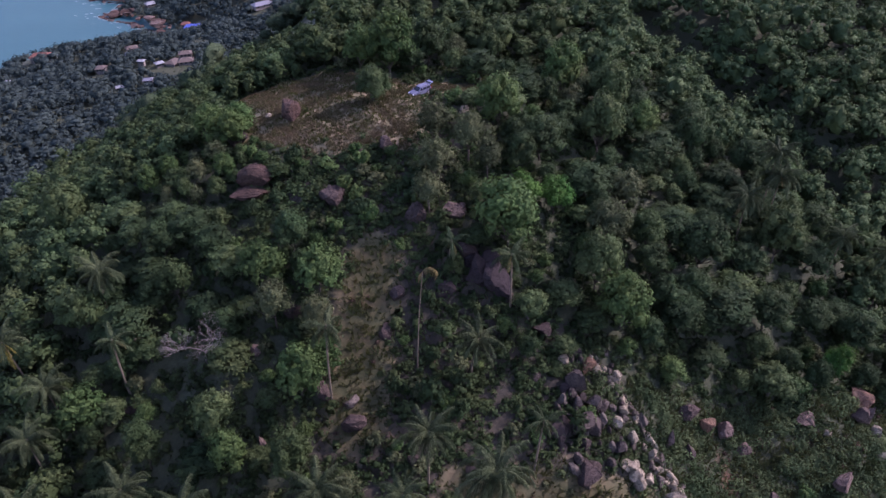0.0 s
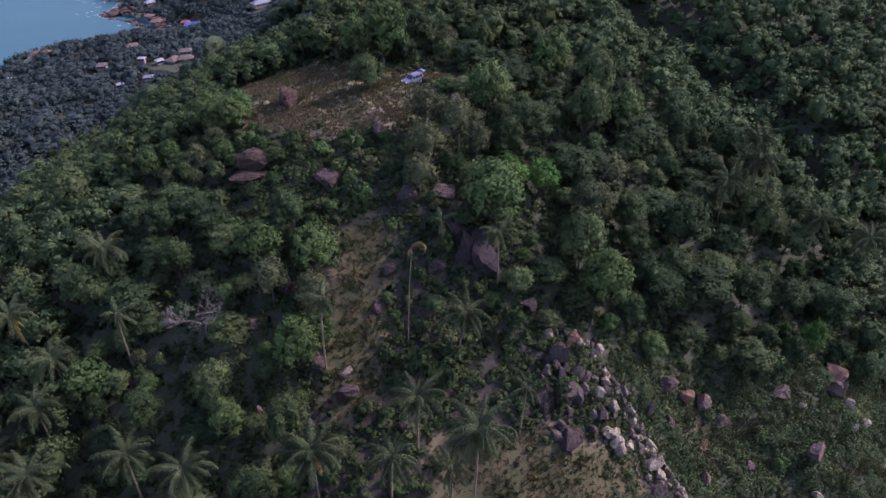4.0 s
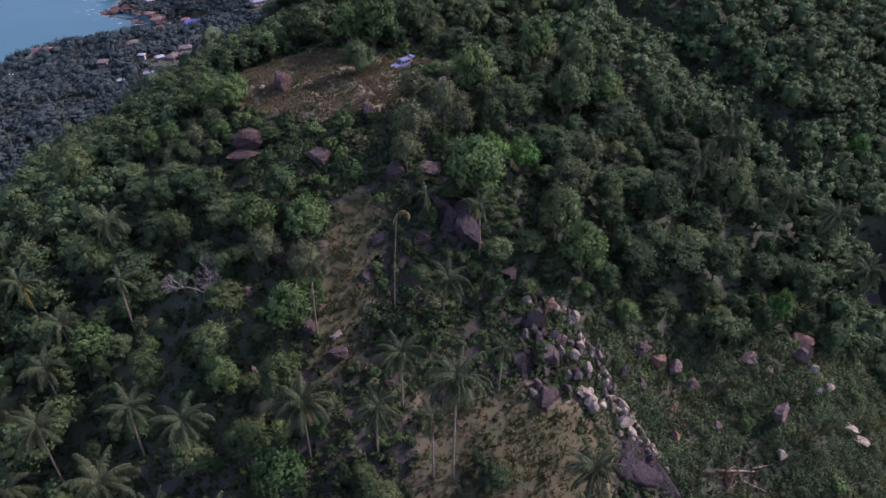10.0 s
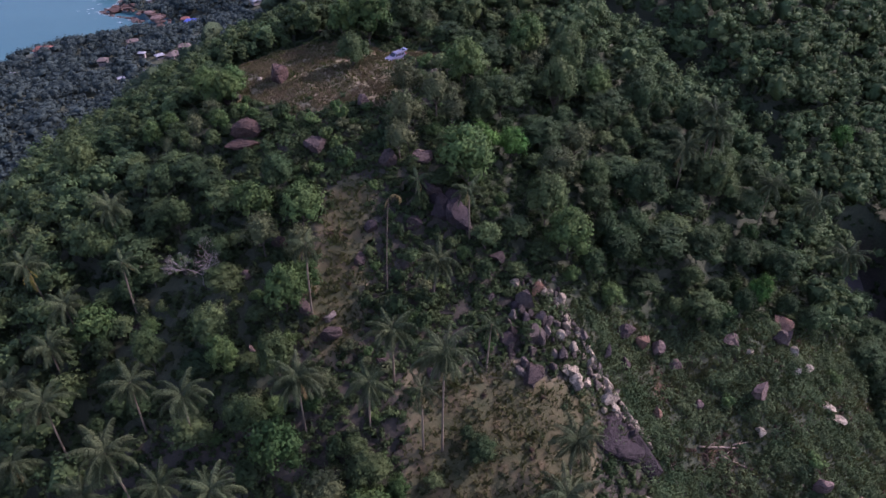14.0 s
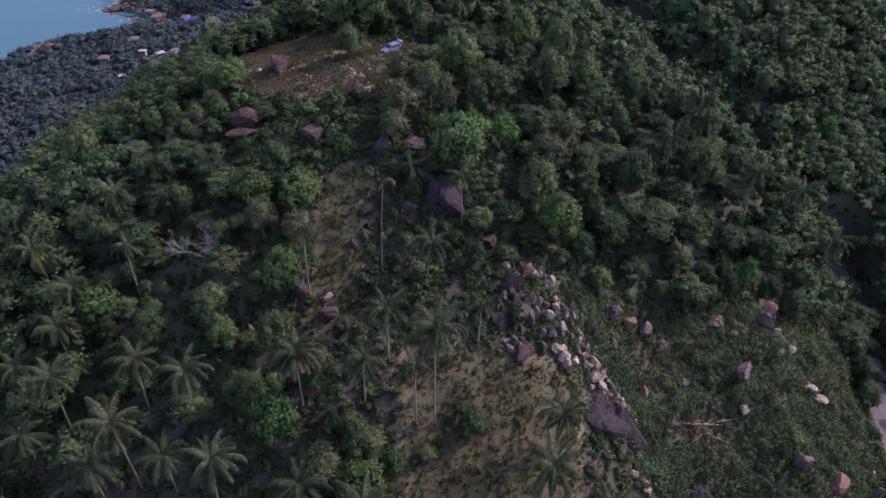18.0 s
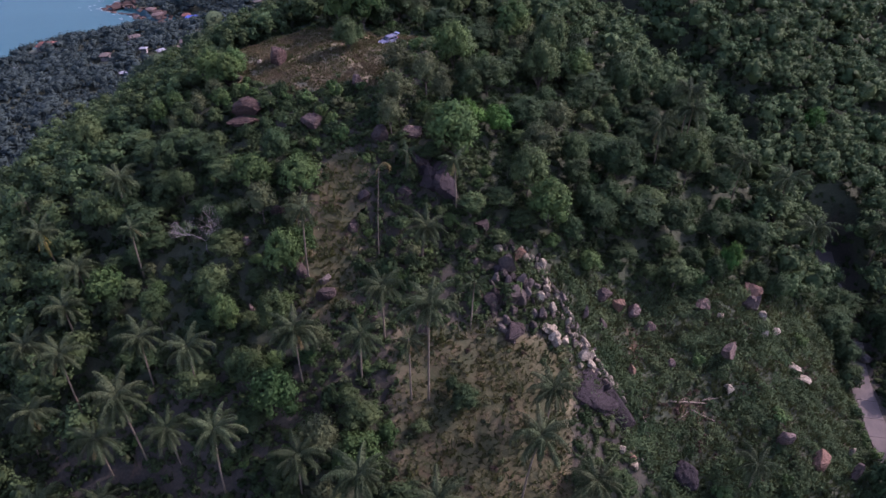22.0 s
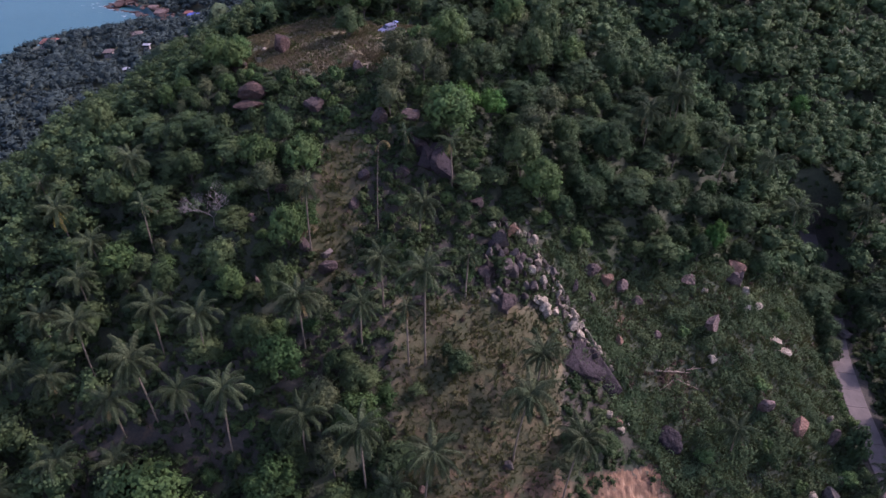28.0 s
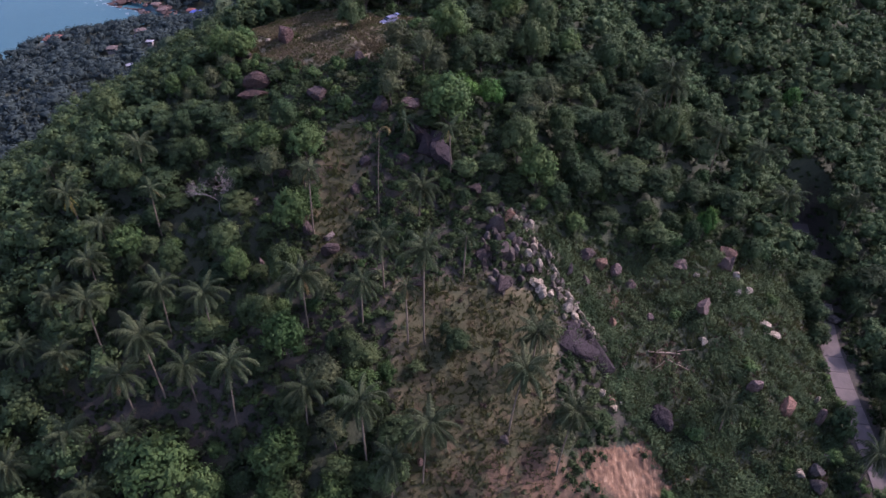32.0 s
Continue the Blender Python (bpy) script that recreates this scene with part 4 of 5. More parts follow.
def shrubby(x, y):
    return np.where(along_road(x, y)[0] > 3.4, np.clip(0.5 - 0.7 * clearing(x, y) - 1.1 * nose_grass(x, y) + 0.5 * bump(np.hypot((x - 2) / 1.3, (y - 58) / 2), 14) - clay_cut(x, y) - 0.1 * bump(np.hypot((x + 24) / 2.4, y - 36), 12) - 0.42 * scar(x, y) - 1.2 * rib(x, y) + 0.7 * bump(np.hypot((x + 15) / 2.2, y - 84), 9), 0, 1), 0)


SHRUBS = [shrub_model(rng, "mid", "leafy green shrub on the slope"), shrub_model(rng, "lime", "fresh green shrub on the grassy slope"),
          shrub_model(rng, "airy", "dull olive shrub among dry grass"), shrub_model(rng, "dark", "dark green shrub under the trees")]
shrub_used = set()
for x, y, radius in scatter(2600, -45, 75, 14, 122, 11, (0.8, 1.7), 0.45, shrubby)[:290]:
    k = chance.choice((0, 0, 1, 1, 2, 3))
    m = pose(x, y, height(x, y) - 0.1, 0, 0, chance.uniform(0, 360)) @ Matrix.Diagonal((radius, radius, radius * chance.uniform(0.8, 1.5), 1))
    if k in shrub_used:
        copy_thing(SHRUBS[k], m)
    else:
        shrub_used.add(k)
        SHRUBS[k].matrix_basis = m


def verge_shrubs():
    """Bushes that hang over the uphill edge of the road."""
    rnd = random.Random(77)
    y = 20.0
    while y < 70:
        x = float(np.interp(y, [p[1] for p in ROAD[8::-1]], [p[0] for p in ROAD[8::-1]])) - rnd.uniform(2.5, 3.6)
        r = rnd.uniform(0.9, 1.7)
        copy_thing(SHRUBS[rnd.choice((0, 1, 3))], pose(x, y, height(x, y) - 0.1, 0, 0, rnd.uniform(0, 360)) @ Matrix.Diagonal((r, r, r * rnd.uniform(0.9, 1.5), 1)))
        y += rnd.uniform(1.2, 2.6)


verge_shrubs()


def frond_mesh(rng, rise, length, droop, foliage, pairs=26):
    """One feathered palm leaf along +x: an arching rib with hanging leaflets."""
    verts, faces = [], []
    rib = []
    x, z, ang = 0.0, 0.0, rise
    for k in range(pairs + 1):
        rib.append(Vector((x, 0, z)))
        x, z = x + math.cos(ang) * length / pairs, z + math.sin(ang) * length / pairs
        ang -= droop / pairs * (0.5 + 1.2 * k / pairs)
    v, f = tube([tuple(p) for p in rib[::4]], [0.05 * (1 - 0.85 * i / len(rib[::4])) for i in range(len(rib[::4]))], 4)
    verts, faces = list(v), list(f)
    for k in range(3, pairs + 1):
        s = k / pairs
        span = 0.6 * math.sin(math.pi * min(1, 0.2 + 0.72 * s)) + 0.16
        way = (rib[min(k + 1, pairs)] - rib[k - 1]).normalized()
        for side in (-1, 1):
            out = (Vector((0, side, 0)) * 0.82 + way * 0.5 + Vector((0, 0, rng.uniform(-0.9, -0.3)))).normalized()
            tip = rib[k] + out * span + Vector((0, 0, -0.5 * span * rng.uniform(0.6, 1.6)))
            mid = rib[k] + out * span * 0.5 + Vector((0, 0, 0.02))
            wide = way * 0.06
            b = len(verts)
            verts += [tuple(rib[k] - wide * 0.6), tuple(rib[k] + wide * 0.6), tuple(mid + wide), tuple(tip), tuple(mid - wide)]
            faces.append((b, b + 1, b + 2, b + 3, b + 4))
    return mesh_from("frond", verts, faces, LEAF[foliage])


rng_palm = np.random.default_rng(21)
FRONDS = {
    "up": [frond_mesh(rng_palm, 1.15, 3.9, 1.3, "palm"), frond_mesh(rng_palm, 0.95, 4.2, 1.5, "palm")],
    "out": [frond_mesh(rng_palm, 0.45, 4.4, 1.7, "palm"), frond_mesh(rng_palm, 0.25, 4.2, 1.5, "palm"), frond_mesh(rng_palm, 0.6, 4.5, 2.1, "palm")],
    "down": [frond_mesh(rng_palm, -0.3, 3.9, 1.2, "palm"), frond_mesh(rng_palm, -0.6, 3.7, 0.9, "palm")],
    "arch": [frond_mesh(rng_palm, 1.1, 3.4, 3.6, "palmdry", 18)],
    "gold": [frond_mesh(rng_palm, -1.1, 4.0, 0.4, "palmgold", 20)],
    "dry": [frond_mesh(rng_palm, -0.9, 3.2, 0.7, "palmdry", 18)],
}
CROWNS = {"full": (("up", 6), ("out", 10), ("down", 7), ("dry", 1)), "thin": (("up", 3), ("out", 4), ("down", 5), ("dry", 2)), "bare": (("arch", 1), ("dry", 2)), "yellowing": (("up", 5), ("out", 6), ("down", 3), ("gold", 3))}
PALM_LABEL = {"yellowing": "coconut palm with a few hanging yellow fronds under its crown", "full": "coconut palm with a full feathery crown on a slender grey trunk", "thin": "coconut palm with a sparse ragged crown of drooping fronds",
              "bare": "tall nearly bare palm trunk with a single drooping frond"}


def palm(x, y, tall, lean, crown):
    rnd = random.Random(round(x * 91 + y * 7))
    root = tagged(new("palm_tree"), PALM_LABEL[crown], "palm tree", "coconut palms")
    root.matrix_basis = pose(x, y, height(x, y) - 0.15)
    side = lean + rnd.uniform(-0.5, 0.5)
    back = rnd.uniform(-0.6, 0.9)
    pts = [(side * s**1.7, back * s**1.7, (tall + 0.6) * s - 0.6 * (1 - s)) for s in [k / 9 for k in range(10)]]
    rad = [(0.09 if crown == "bare" else 0.15) - 0.05 * k / 9 + (0.08 if k == 0 else 0) for k in range(10)]
    part("trunk", mesh_from("trunk", *tube(pts, rad, 8), PALM_BARK, True), None, root)
    tip = Vector(pts[-1])
    grown = (0.72 + 0.03 * min(tall, 14)) * rnd.uniform(0.88, 1.08) * (0.72 if crown == "thin" else 1)
    for kind, n in CROWNS[crown]:
        start = rnd.uniform(0, 360)
        for k in range(n):
            f = part("frond", rnd.choice(FRONDS[kind]), None, root)
            g = grown * rnd.uniform(0.85, 1.1)
            turn = start + 360 * k / n + rnd.uniform(-14, 14)
            if crown == "bare":
                turn = -25 if kind == "arch" else 150 + 60 * k
                g = 0.95 if kind == "arch" else 0.45
            f.matrix_basis = Matrix.Translation(tip + Vector((0, 0, -0.15))) @ pose(0, 0, 0, rnd.uniform(-12, 12), rnd.uniform(-9, 9), turn) @ Matrix.Diagonal((g, g, g, 1))
    return root


for row in PALMS_NOSE + PALMS_GROVE + PALMS_FOREST:
    palm(*row)


def boulder_mesh(seed, stone, fine=3, cuts=10, depth=(0.36, 0.76)):
    """A weathered granite block: a lump cut by joint planes, its edges worn."""
    rnd = random.Random(seed)
    bm = bmesh.new()
    bmesh.ops.create_icosphere(bm, subdivisions=fine, radius=1.0)
    planes = []
    for _ in range(cuts):
        n = Vector((rnd.gauss(0, 1), rnd.gauss(0, 1), rnd.gauss(0, 0.8))).normalized()
        planes.append((n, rnd.uniform(*depth)))
    off = Vector((seed * 3.7, seed * 1.3, 0))
    for v in bm.verts:
        p = v.co.copy()
        for n, d in planes:
            over = p.dot(n) - d
            if over > 0:
                p -= n * over * 0.97
        k = noise.fractal(p * 1.6 + off, 0.8, 2.1, 5) * 0.15 - 0.7 * max(0.0, 0.1 - abs(noise.noise(p * 2.1 + off * 2))) + noise.noise(p * 6 + off) * 0.05 + noise.noise(p * 14 + off) * 0.02
        v.co = p * (1 + k)
    spans = [max(abs(v.co[i]) for v in bm.verts) for i in range(3)]
    bmesh.ops.scale(bm, vec=[1 / span for span in spans], verts=bm.verts)
    mesh = bpy.data.meshes.new("boulder")
    bm.to_mesh(mesh)
    bm.free()
    mesh.materials.append(STONE[stone])
    mesh.polygons.foreach_set("use_smooth", np.ones(len(mesh.polygons), bool))
    mesh.set_sharp_from_angle(angle=radians(22))
    return mesh


STONE_LABEL = {"u": "purple-grey upright granite block of the broken rib", "r": "reddish-brown rounded granite boulder under the clearing",
               "v": "dark purple-grey granite block on the nose of the hill", "d": "dark weathered granite boulder half sunk in the slope", "g": "grey granite boulder with worn edges", "p": "pinkish granite boulder on the hillside",
               "w": "pale freshly broken granite stone", "o": "rust-stained reddish granite boulder"}
BOULDERS = {}


def boulder(x, y, wide, tall, stone, worn=False, sunk=0.3, broken=False):
    rnd = random.Random(round(x * 53 + y * 17))
    key = (rnd.randrange(6) + (10 if worn else 20 if broken else 0), stone)
    if key not in BOULDERS:
        BOULDERS[key] = boulder_mesh(key[0] + 1, stone, 4, 9, (0.6, 0.88)) if worn else boulder_mesh(key[0] + 1, stone, 3, 16, (0.3, 0.66)) if broken else boulder_mesh(key[0] + 1, stone)
    ob = tagged(new("boulder", BOULDERS[key]), STONE_LABEL[stone], "boulder", "granite boulders")
    ob.matrix_basis = pose(x, y, height(x, y) + tall * sunk, rnd.uniform(-14, 14), rnd.uniform(-14, 14), rnd.uniform(0, 360)) @ Matrix.Diagonal((wide * 0.56, wide * rnd.uniform(0.46, 0.6), tall * 0.6, 1))
    return ob


for x, y, wide, tall, stone in ROCKS_RIB:
    boulder(x, y, wide * 1.2, tall * 1.2, stone, sunk=0.25, broken=True)
for row in BOULDERS_TOP:
    boulder(*row, worn=True)
for x, y, wide, tall, stone in BOULDERS_NOSE:
    boulder(x, y, wide * 0.95, tall, stone, sunk=0.2, broken=True)
for x, y, wide, tall, stone in ROCKS_FOOT + ROCKS_SCAR + ROCKS_BANK:
    boulder(x, y, wide * 1.05, tall * 1.1, stone, sunk=0.36, broken=True)


def long_slab(x, y, long, wide, thick, turn, stone="v", label="long dark purple-grey granite slab lying down the slope"):
    """A slab that lies along the slope."""
    e = 1.0
    up = Vector((height(x - e, y) - height(x + e, y), height(x, y - e) - height(x, y + e), 2 * e)).normalized()
    ob = tagged(new("boulder", boulder_mesh(int(long * 10), stone, 4 if long > 5 else 2, 9, (0.45, 0.8))), label, "boulder", "granite boulders")
    along = Vector((math.cos(turn), math.sin(turn), 0))
    along = (along - up * along.dot(up)).normalized()
    side = up.cross(along)
    m = Matrix((along, side, up)).transposed().to_4x4()
    ob.matrix_basis = Matrix.Translation((x, y, height(x, y) + thick * 0.25)) @ m @ Matrix.Diagonal((long / 2, wide / 2, thick, 1))


long_slab(30.7, 43.0, 9.0, 7.4, 1.1, math.atan2(-0.5, 0.85))
long_slab(34.2, 41.7, 8.6, 4.4, 1.0, math.atan2(-0.7, 0.62))
long_slab(44.0, 36.2, 6.5, 4.2, 1.6, math.atan2(-0.8, 0.4))


SPINE = [(19.2, 63.2), (22.4, 60.8), (25.0, 56.6), (27.2, 53.2), (29.6, 49.6), (32.8, 46.0), (35.0, 43.6), (36.6, 39.5), (36.4, 34.5)]


def along_spine(s):
    """A place on the ridge of the granite rib, s from 0 at its head to 1 at its foot."""
    k = np.linspace(0, 1, len(SPINE))
    return float(np.interp(s, k, [p[0] for p in SPINE])), float(np.interp(s, k, [p[1] for p in SPINE]))


def rib_stones():
    """Broken blocks along the granite rib: a pale crest, grey rubble beside it, dark upright blocks at its head."""
    rnd = random.Random(15)
    for k in range(132):
        s = rnd.random() ** 1.15 * (0.74 if k < 108 else 1.0)
        x, y = along_spine(s)
        off = rnd.gauss(-0.2, 0.45) if k % 3 == 0 else rnd.gauss(-1.5, 1.15)
        size = rnd.choice((0.45, 0.55, 0.65, 0.75, 0.9, 1.15, 1.5)) * rnd.uniform(0.85, 1.2)
        boulder(x + off, y + off * 0.55 + rnd.gauss(0, 0.5), size, size * rnd.uniform(0.8, 1.6), rnd.choice("wwwg" if off > -0.9 else "wwggud"), sunk=0.3, broken=True)
    for k in range(16):
        x, y = along_spine(0.14 + 0.036 * k)
        long_slab(x + rnd.gauss(0.1, 0.2), y, rnd.uniform(1.8, 3.6), rnd.uniform(0.7, 1.2), rnd.uniform(0.5, 0.8), math.atan2(-16.5, 12.5) + rnd.gauss(0, 0.14), rnd.choice("wwg"), "slim pale granite slab lying down the rib")
    for k in range(40):
        x, y = rnd.gauss(17.6, 1.8), rnd.gauss(54.5, 3.0)
        size = rnd.uniform(0.7, 1.8)
        boulder(x, y, size * 0.9, size * rnd.uniform(1.0, 1.9), rnd.choice("dvudugg"), sunk=0.12, broken=True)


rib_stones()


def dead_tree(x, y, tall):
    """A leafless grey tree, all forks and twigs."""
    rnd = random.Random(4)
    root = tagged(new("dead_tree"), "leafless grey dead tree with a fan of bare twigs", "dead tree")
    root.matrix_basis = pose(x, y, height(x, y) - 0.2)
    limbs, twigs = [], []

    def fork(p, way, length, thick, depth):
        end = p + way * length
        mid = p + way * length * 0.5 + Vector((rnd.uniform(-1, 1), rnd.uniform(-1, 1), rnd.uniform(-0.5, 0.5))) * length * 0.07
        (limbs if depth < 3 else twigs).append(tube([tuple(p), tuple(mid), tuple(end)], [thick, thick * 0.8, thick * 0.6], 5 if depth < 3 else 3))
        if depth < 7:
            for _ in range(2 if depth < 2 else 3):
                turn = Vector((rnd.uniform(-1, 1), rnd.uniform(-1, 1), rnd.uniform(-0.15, 0.45))) * 0.8
                fork(end, (way + turn).normalized(), length * rnd.uniform(0.66, 0.84), thick * 0.63, depth + 1)

    fork(Vector((0, 0, -0.4)), Vector((0.05, 0, 1)), tall * 0.24, 0.12, 0)
    part("trunk", mesh_from("trunk", *joined(limbs), LEAF["twigs"], True), None, root)
    tagged(part("twig_fan", mesh_from("twig_fan", *joined(twigs), LEAF["twigs"]), None, root), kind="stuff")


dead_tree(-31.2, 61.0, 12.0)


def fallen_log(x, y, long, turn, thick):
    """A felled trunk with broken stubs, lying on the slope."""
    rnd = random.Random(round(x * 31 + y))
    c, d = math.cos(turn), math.sin(turn)
    pts = []
    for k in range(6):
        s = (k / 5 - 0.5) * long
        px, py = x + c * s, y + d * s
        pts.append((px - x, py - y, height(px, py) - height(x, y) + thick + 0.1 + rnd.uniform(-0.05, 0.1)))
    root = tagged(new("fallen_log"), "bleached brown fallen tree trunk lying across the cut slope", "log", "fallen logs")
    root.matrix_basis = pose(x, y, height(x, y))
    part("stem", mesh_from("stem", *tube(pts, [thick * (1 - 0.1 * k) for k in range(6)], 7), LOG, True), None, root)
    for k in (1, 2, 4):
        p = Vector(pts[k])
        part("branch_stub", mesh_from("branch_stub", *tube([tuple(p), tuple(p + Vector((rnd.uniform(-0.8, 0.8), rnd.uniform(-0.8, 0.8), 0.7)))], [thick * 0.5, thick * 0.2], 5), LOG, True), None, root)


LOG = plain_material("bleached_wood", (0.20, 0.145, 0.11), 0.9, 0, 0.4, 4)
for row in ((46.5, 45.5, 6.5, 0.1, 0.16), (48.5, 44.0, 5.0, -0.3, 0.14), (45.0, 43.5, 4.0, 0.6, 0.12), (38.6, 41.5, 5.0, -0.9, 0.13), (39.2, 39.5, 3.5, -1.2, 0.11), (50.5, 46.5, 3.5, 0.25, 0.12)):
    fallen_log(*row)


def build_car(x, y, turn):
    """A silver-white estate SUV, front along +x, its tailgate raised."""
    paint, tree_, sh = material("silver_white_paint", 0.28, 0.1)
    tree_.links.new(ramp(tree_, noisy(tree_, 1.5, 3), (0.3, (0.12, 0.122, 0.20)), (0.7, (0.165, 0.168, 0.25))), sh.inputs["Base Color"])
    sh.inputs["Coat Weight"].default_value = 0.5
    glass = plain_material("tinted_car_glass", (0.015, 0.018, 0.028), 0.08)
    rubber = plain_material("tyre_rubber", (0.02, 0.02, 0.02), 0.9)
    alloy = plain_material("alloy_rim", (0.45, 0.45, 0.47), 0.35, 0.8)
    trim = plain_material("grey_plastic", (0.06, 0.06, 0.07), 0.7)
    lamp = plain_material("clear_lamp", (0.75, 0.75, 0.78), 0.15)
    red = plain_material("red_lamp", (0.35, 0.02, 0.02), 0.2)
    car = tagged(new("car"), "silver-white SUV parked on the clearing with its tailgate raised", "car")
    car.matrix_basis = pose(x, y, height(x, y) + 0.02, 0, 0, turn) @ Matrix.Scale(0.88, 4)

    def hull(profile, half, inset=0.0):
        bm = bmesh.new()
        rows = []
        for s, z in profile:
            rows.append([bm.verts.new((s, w, z)) for w in (-half, half)])
        n = len(rows)
        top = max(z for _, z in profile)
        low = min(z for _, z in profile)
        for r, (s, z) in zip(rows, profile):
            k = 1 - inset * (z - low) / (top - low)
            for v in r:
                v.co.y *= k
        for i in range(n):
            a, b = rows[i], rows[(i + 1) % n]
            bm.faces.new((a[0], b[0], b[1], a[1]))
        bm.faces.new([r[0] for r in rows][::-1])
        bm.faces.new([r[1] for r in rows])
        bmesh.ops.recalc_face_normals(bm, faces=bm.faces)
        bmesh.ops.bevel(bm, geom=list(bm.edges), offset=0.05, segments=2, affect="EDGES", profile=0.6)
        return bm

    part("body", hull([(-2.2, 0.42), (-2.25, 0.75), (-2.2, 1.08), (0.85, 1.06), (1.35, 1.0), (2.1, 0.88), (2.25, 0.7), (2.22, 0.4), (1.0, 0.32), (-1.0, 0.32)], 0.9, 0.05), paint, car)
    part("cabin", hull([(-2.15, 1.05), (-1.95, 1.62), (-1.5, 1.72), (0.0, 1.72), (0.25, 1.66), (1.05, 1.05)], 0.86, 0.2), paint, car)
    part("windscreen", hull([(0.33, 1.62), (1.02, 1.1), (1.06, 1.1), (0.37, 1.64)], 0.68, 0.08), glass, car)
    for side in (-1, 1):
        for a, b in ((-1.85, -1.05), (-0.95, -0.1), (0.0, 0.72)):
            bm = bmesh.new()
            cut = 0.34 if b > 0.5 else 0.02
            face = [bm.verts.new((px, side * w, pz)) for px, w, pz in ((a, 0.862, 1.12), (b, 0.862, 1.12), (b - cut, 0.735, 1.56), (a + 0.05, 0.735, 1.56))]
            f = bm.faces.new(face if side < 0 else face[::-1])
            out = bmesh.ops.extrude_face_region(bm, geom=[f])
            bmesh.ops.translate(bm, vec=(0, side * 0.012, 0), verts=[v for v in out["geom"] if isinstance(v, bmesh.types.BMVert)])
            part("side_window", bm, glass, car)
        part("roof_rail", box(bmesh.new(), -1.7, 0.1, side * 0.62 - 0.025, side * 0.62 + 0.025, 1.72, 1.79, 0.015), trim, car)
        part("headlight", box(bmesh.new(), 1.98, 2.26, side * 0.68 - 0.17, side * 0.68 + 0.17, 0.66, 0.82, 0.04), lamp, car)
        part("tail_light", box(bmesh.new(), -2.28, -2.15, side * 0.78 - 0.07, side * 0.78 + 0.07, 0.8, 1.3, 0.03), red, car)
        part("mirror", box(bmesh.new(), 0.72, 0.9, side * 0.99 - 0.1, side * 0.99 + 0.1, 1.1, 1.24, 0.04), paint, car)
        for wx in (-1.32, 1.35):
            wheel = new("wheel")
            wheel.parent = car
            wheel.matrix_basis = pose(wx, side * 0.82, 0.34, 90, 0, 0)
            bm = bmesh.new()
            bmesh.ops.create_cone(bm, cap_ends=True, segments=20, radius1=0.34, radius2=0.34, depth=0.24)
            bmesh.ops.bevel(bm, geom=[e for e in bm.edges if abs(e.verts[0].co.z - e.verts[1].co.z) < 0.01], offset=0.05, segments=2, affect="EDGES")
            part("tyre", bm, rubber, wheel)
            bm = bmesh.new()
            bmesh.ops.create_cone(bm, cap_ends=True, segments=10, radius1=0.21, radius2=0.17, depth=0.27)
            part("rim", bm, alloy, wheel)
    part("front_bumper", box(bmesh.new(), 2.1, 2.32, -0.86, 0.86, 0.36, 0.6, 0.06), paint, car)
    part("rear_bumper", box(bmesh.new(), -2.34, -2.1, -0.86, 0.86, 0.38, 0.64, 0.06), paint, car)
    part("grille", box(bmesh.new(), 2.2, 2.285, -0.42, 0.42, 0.64, 0.8, 0.02), trim, car)
    gate = part("tailgate", box(bmesh.new(), -1.05, 0, -0.7, 0.7, -0.04, 0.05, 0.03), paint, car, "raised tailgate")
    gate.matrix_basis = pose(-1.9, 0, 1.7, 0, 12, 0)
    part("gate_window", box(bmesh.new(), -0.55, -0.08, -0.58, 0.58, 0.045, 0.062), glass, gate)


build_car(-3.9, 105.4, 223)

# ---- the coast far below ----
def leaf_mass(name, mat, rng, xs, ys, radius, tall, count, leaf, solid=False, small=False, slim=0.75):
    """Many crowns as one mesh of leaf tufts."""
    at, normal = [], []
    z = ground_at(xs, ys)
    for x, y, g, r, t in zip(xs, ys, z, radius, tall):
        n = count
        d = rng.normal(size=(n, 3))
        d[:, 2] = np.abs(d[:, 2]) * 1.1 - 0.3
        d /= np.linalg.norm(d, axis=1, keepdims=True)
        lump = 1 + 0.3 * np.sin(d[:, 0] * 5 + x) * np.sin(d[:, 1] * 5 + y)
        at.append(np.array([x, y, g + t - r * 0.75]) + d * (r * lump * rng.uniform(0.5, 1.12, n))[:, None] * np.array([1, 1, 0.75]))
        normal.append(d * 1.5 + np.array([0, 0, 0.4]) + rng.normal(scale=0.4, size=(n, 3)))
    return foliage_mesh(name, rng, np.concatenate(at), np.concatenate(normal), leaf, mat, slim, np.stack([xs, ys, z + tall - radius * 0.75, radius * (0.6 if small and leaf < 1 else 0.74), radius * (0.46 if small and leaf < 1 else 0.6)], 1) if solid else None, small)


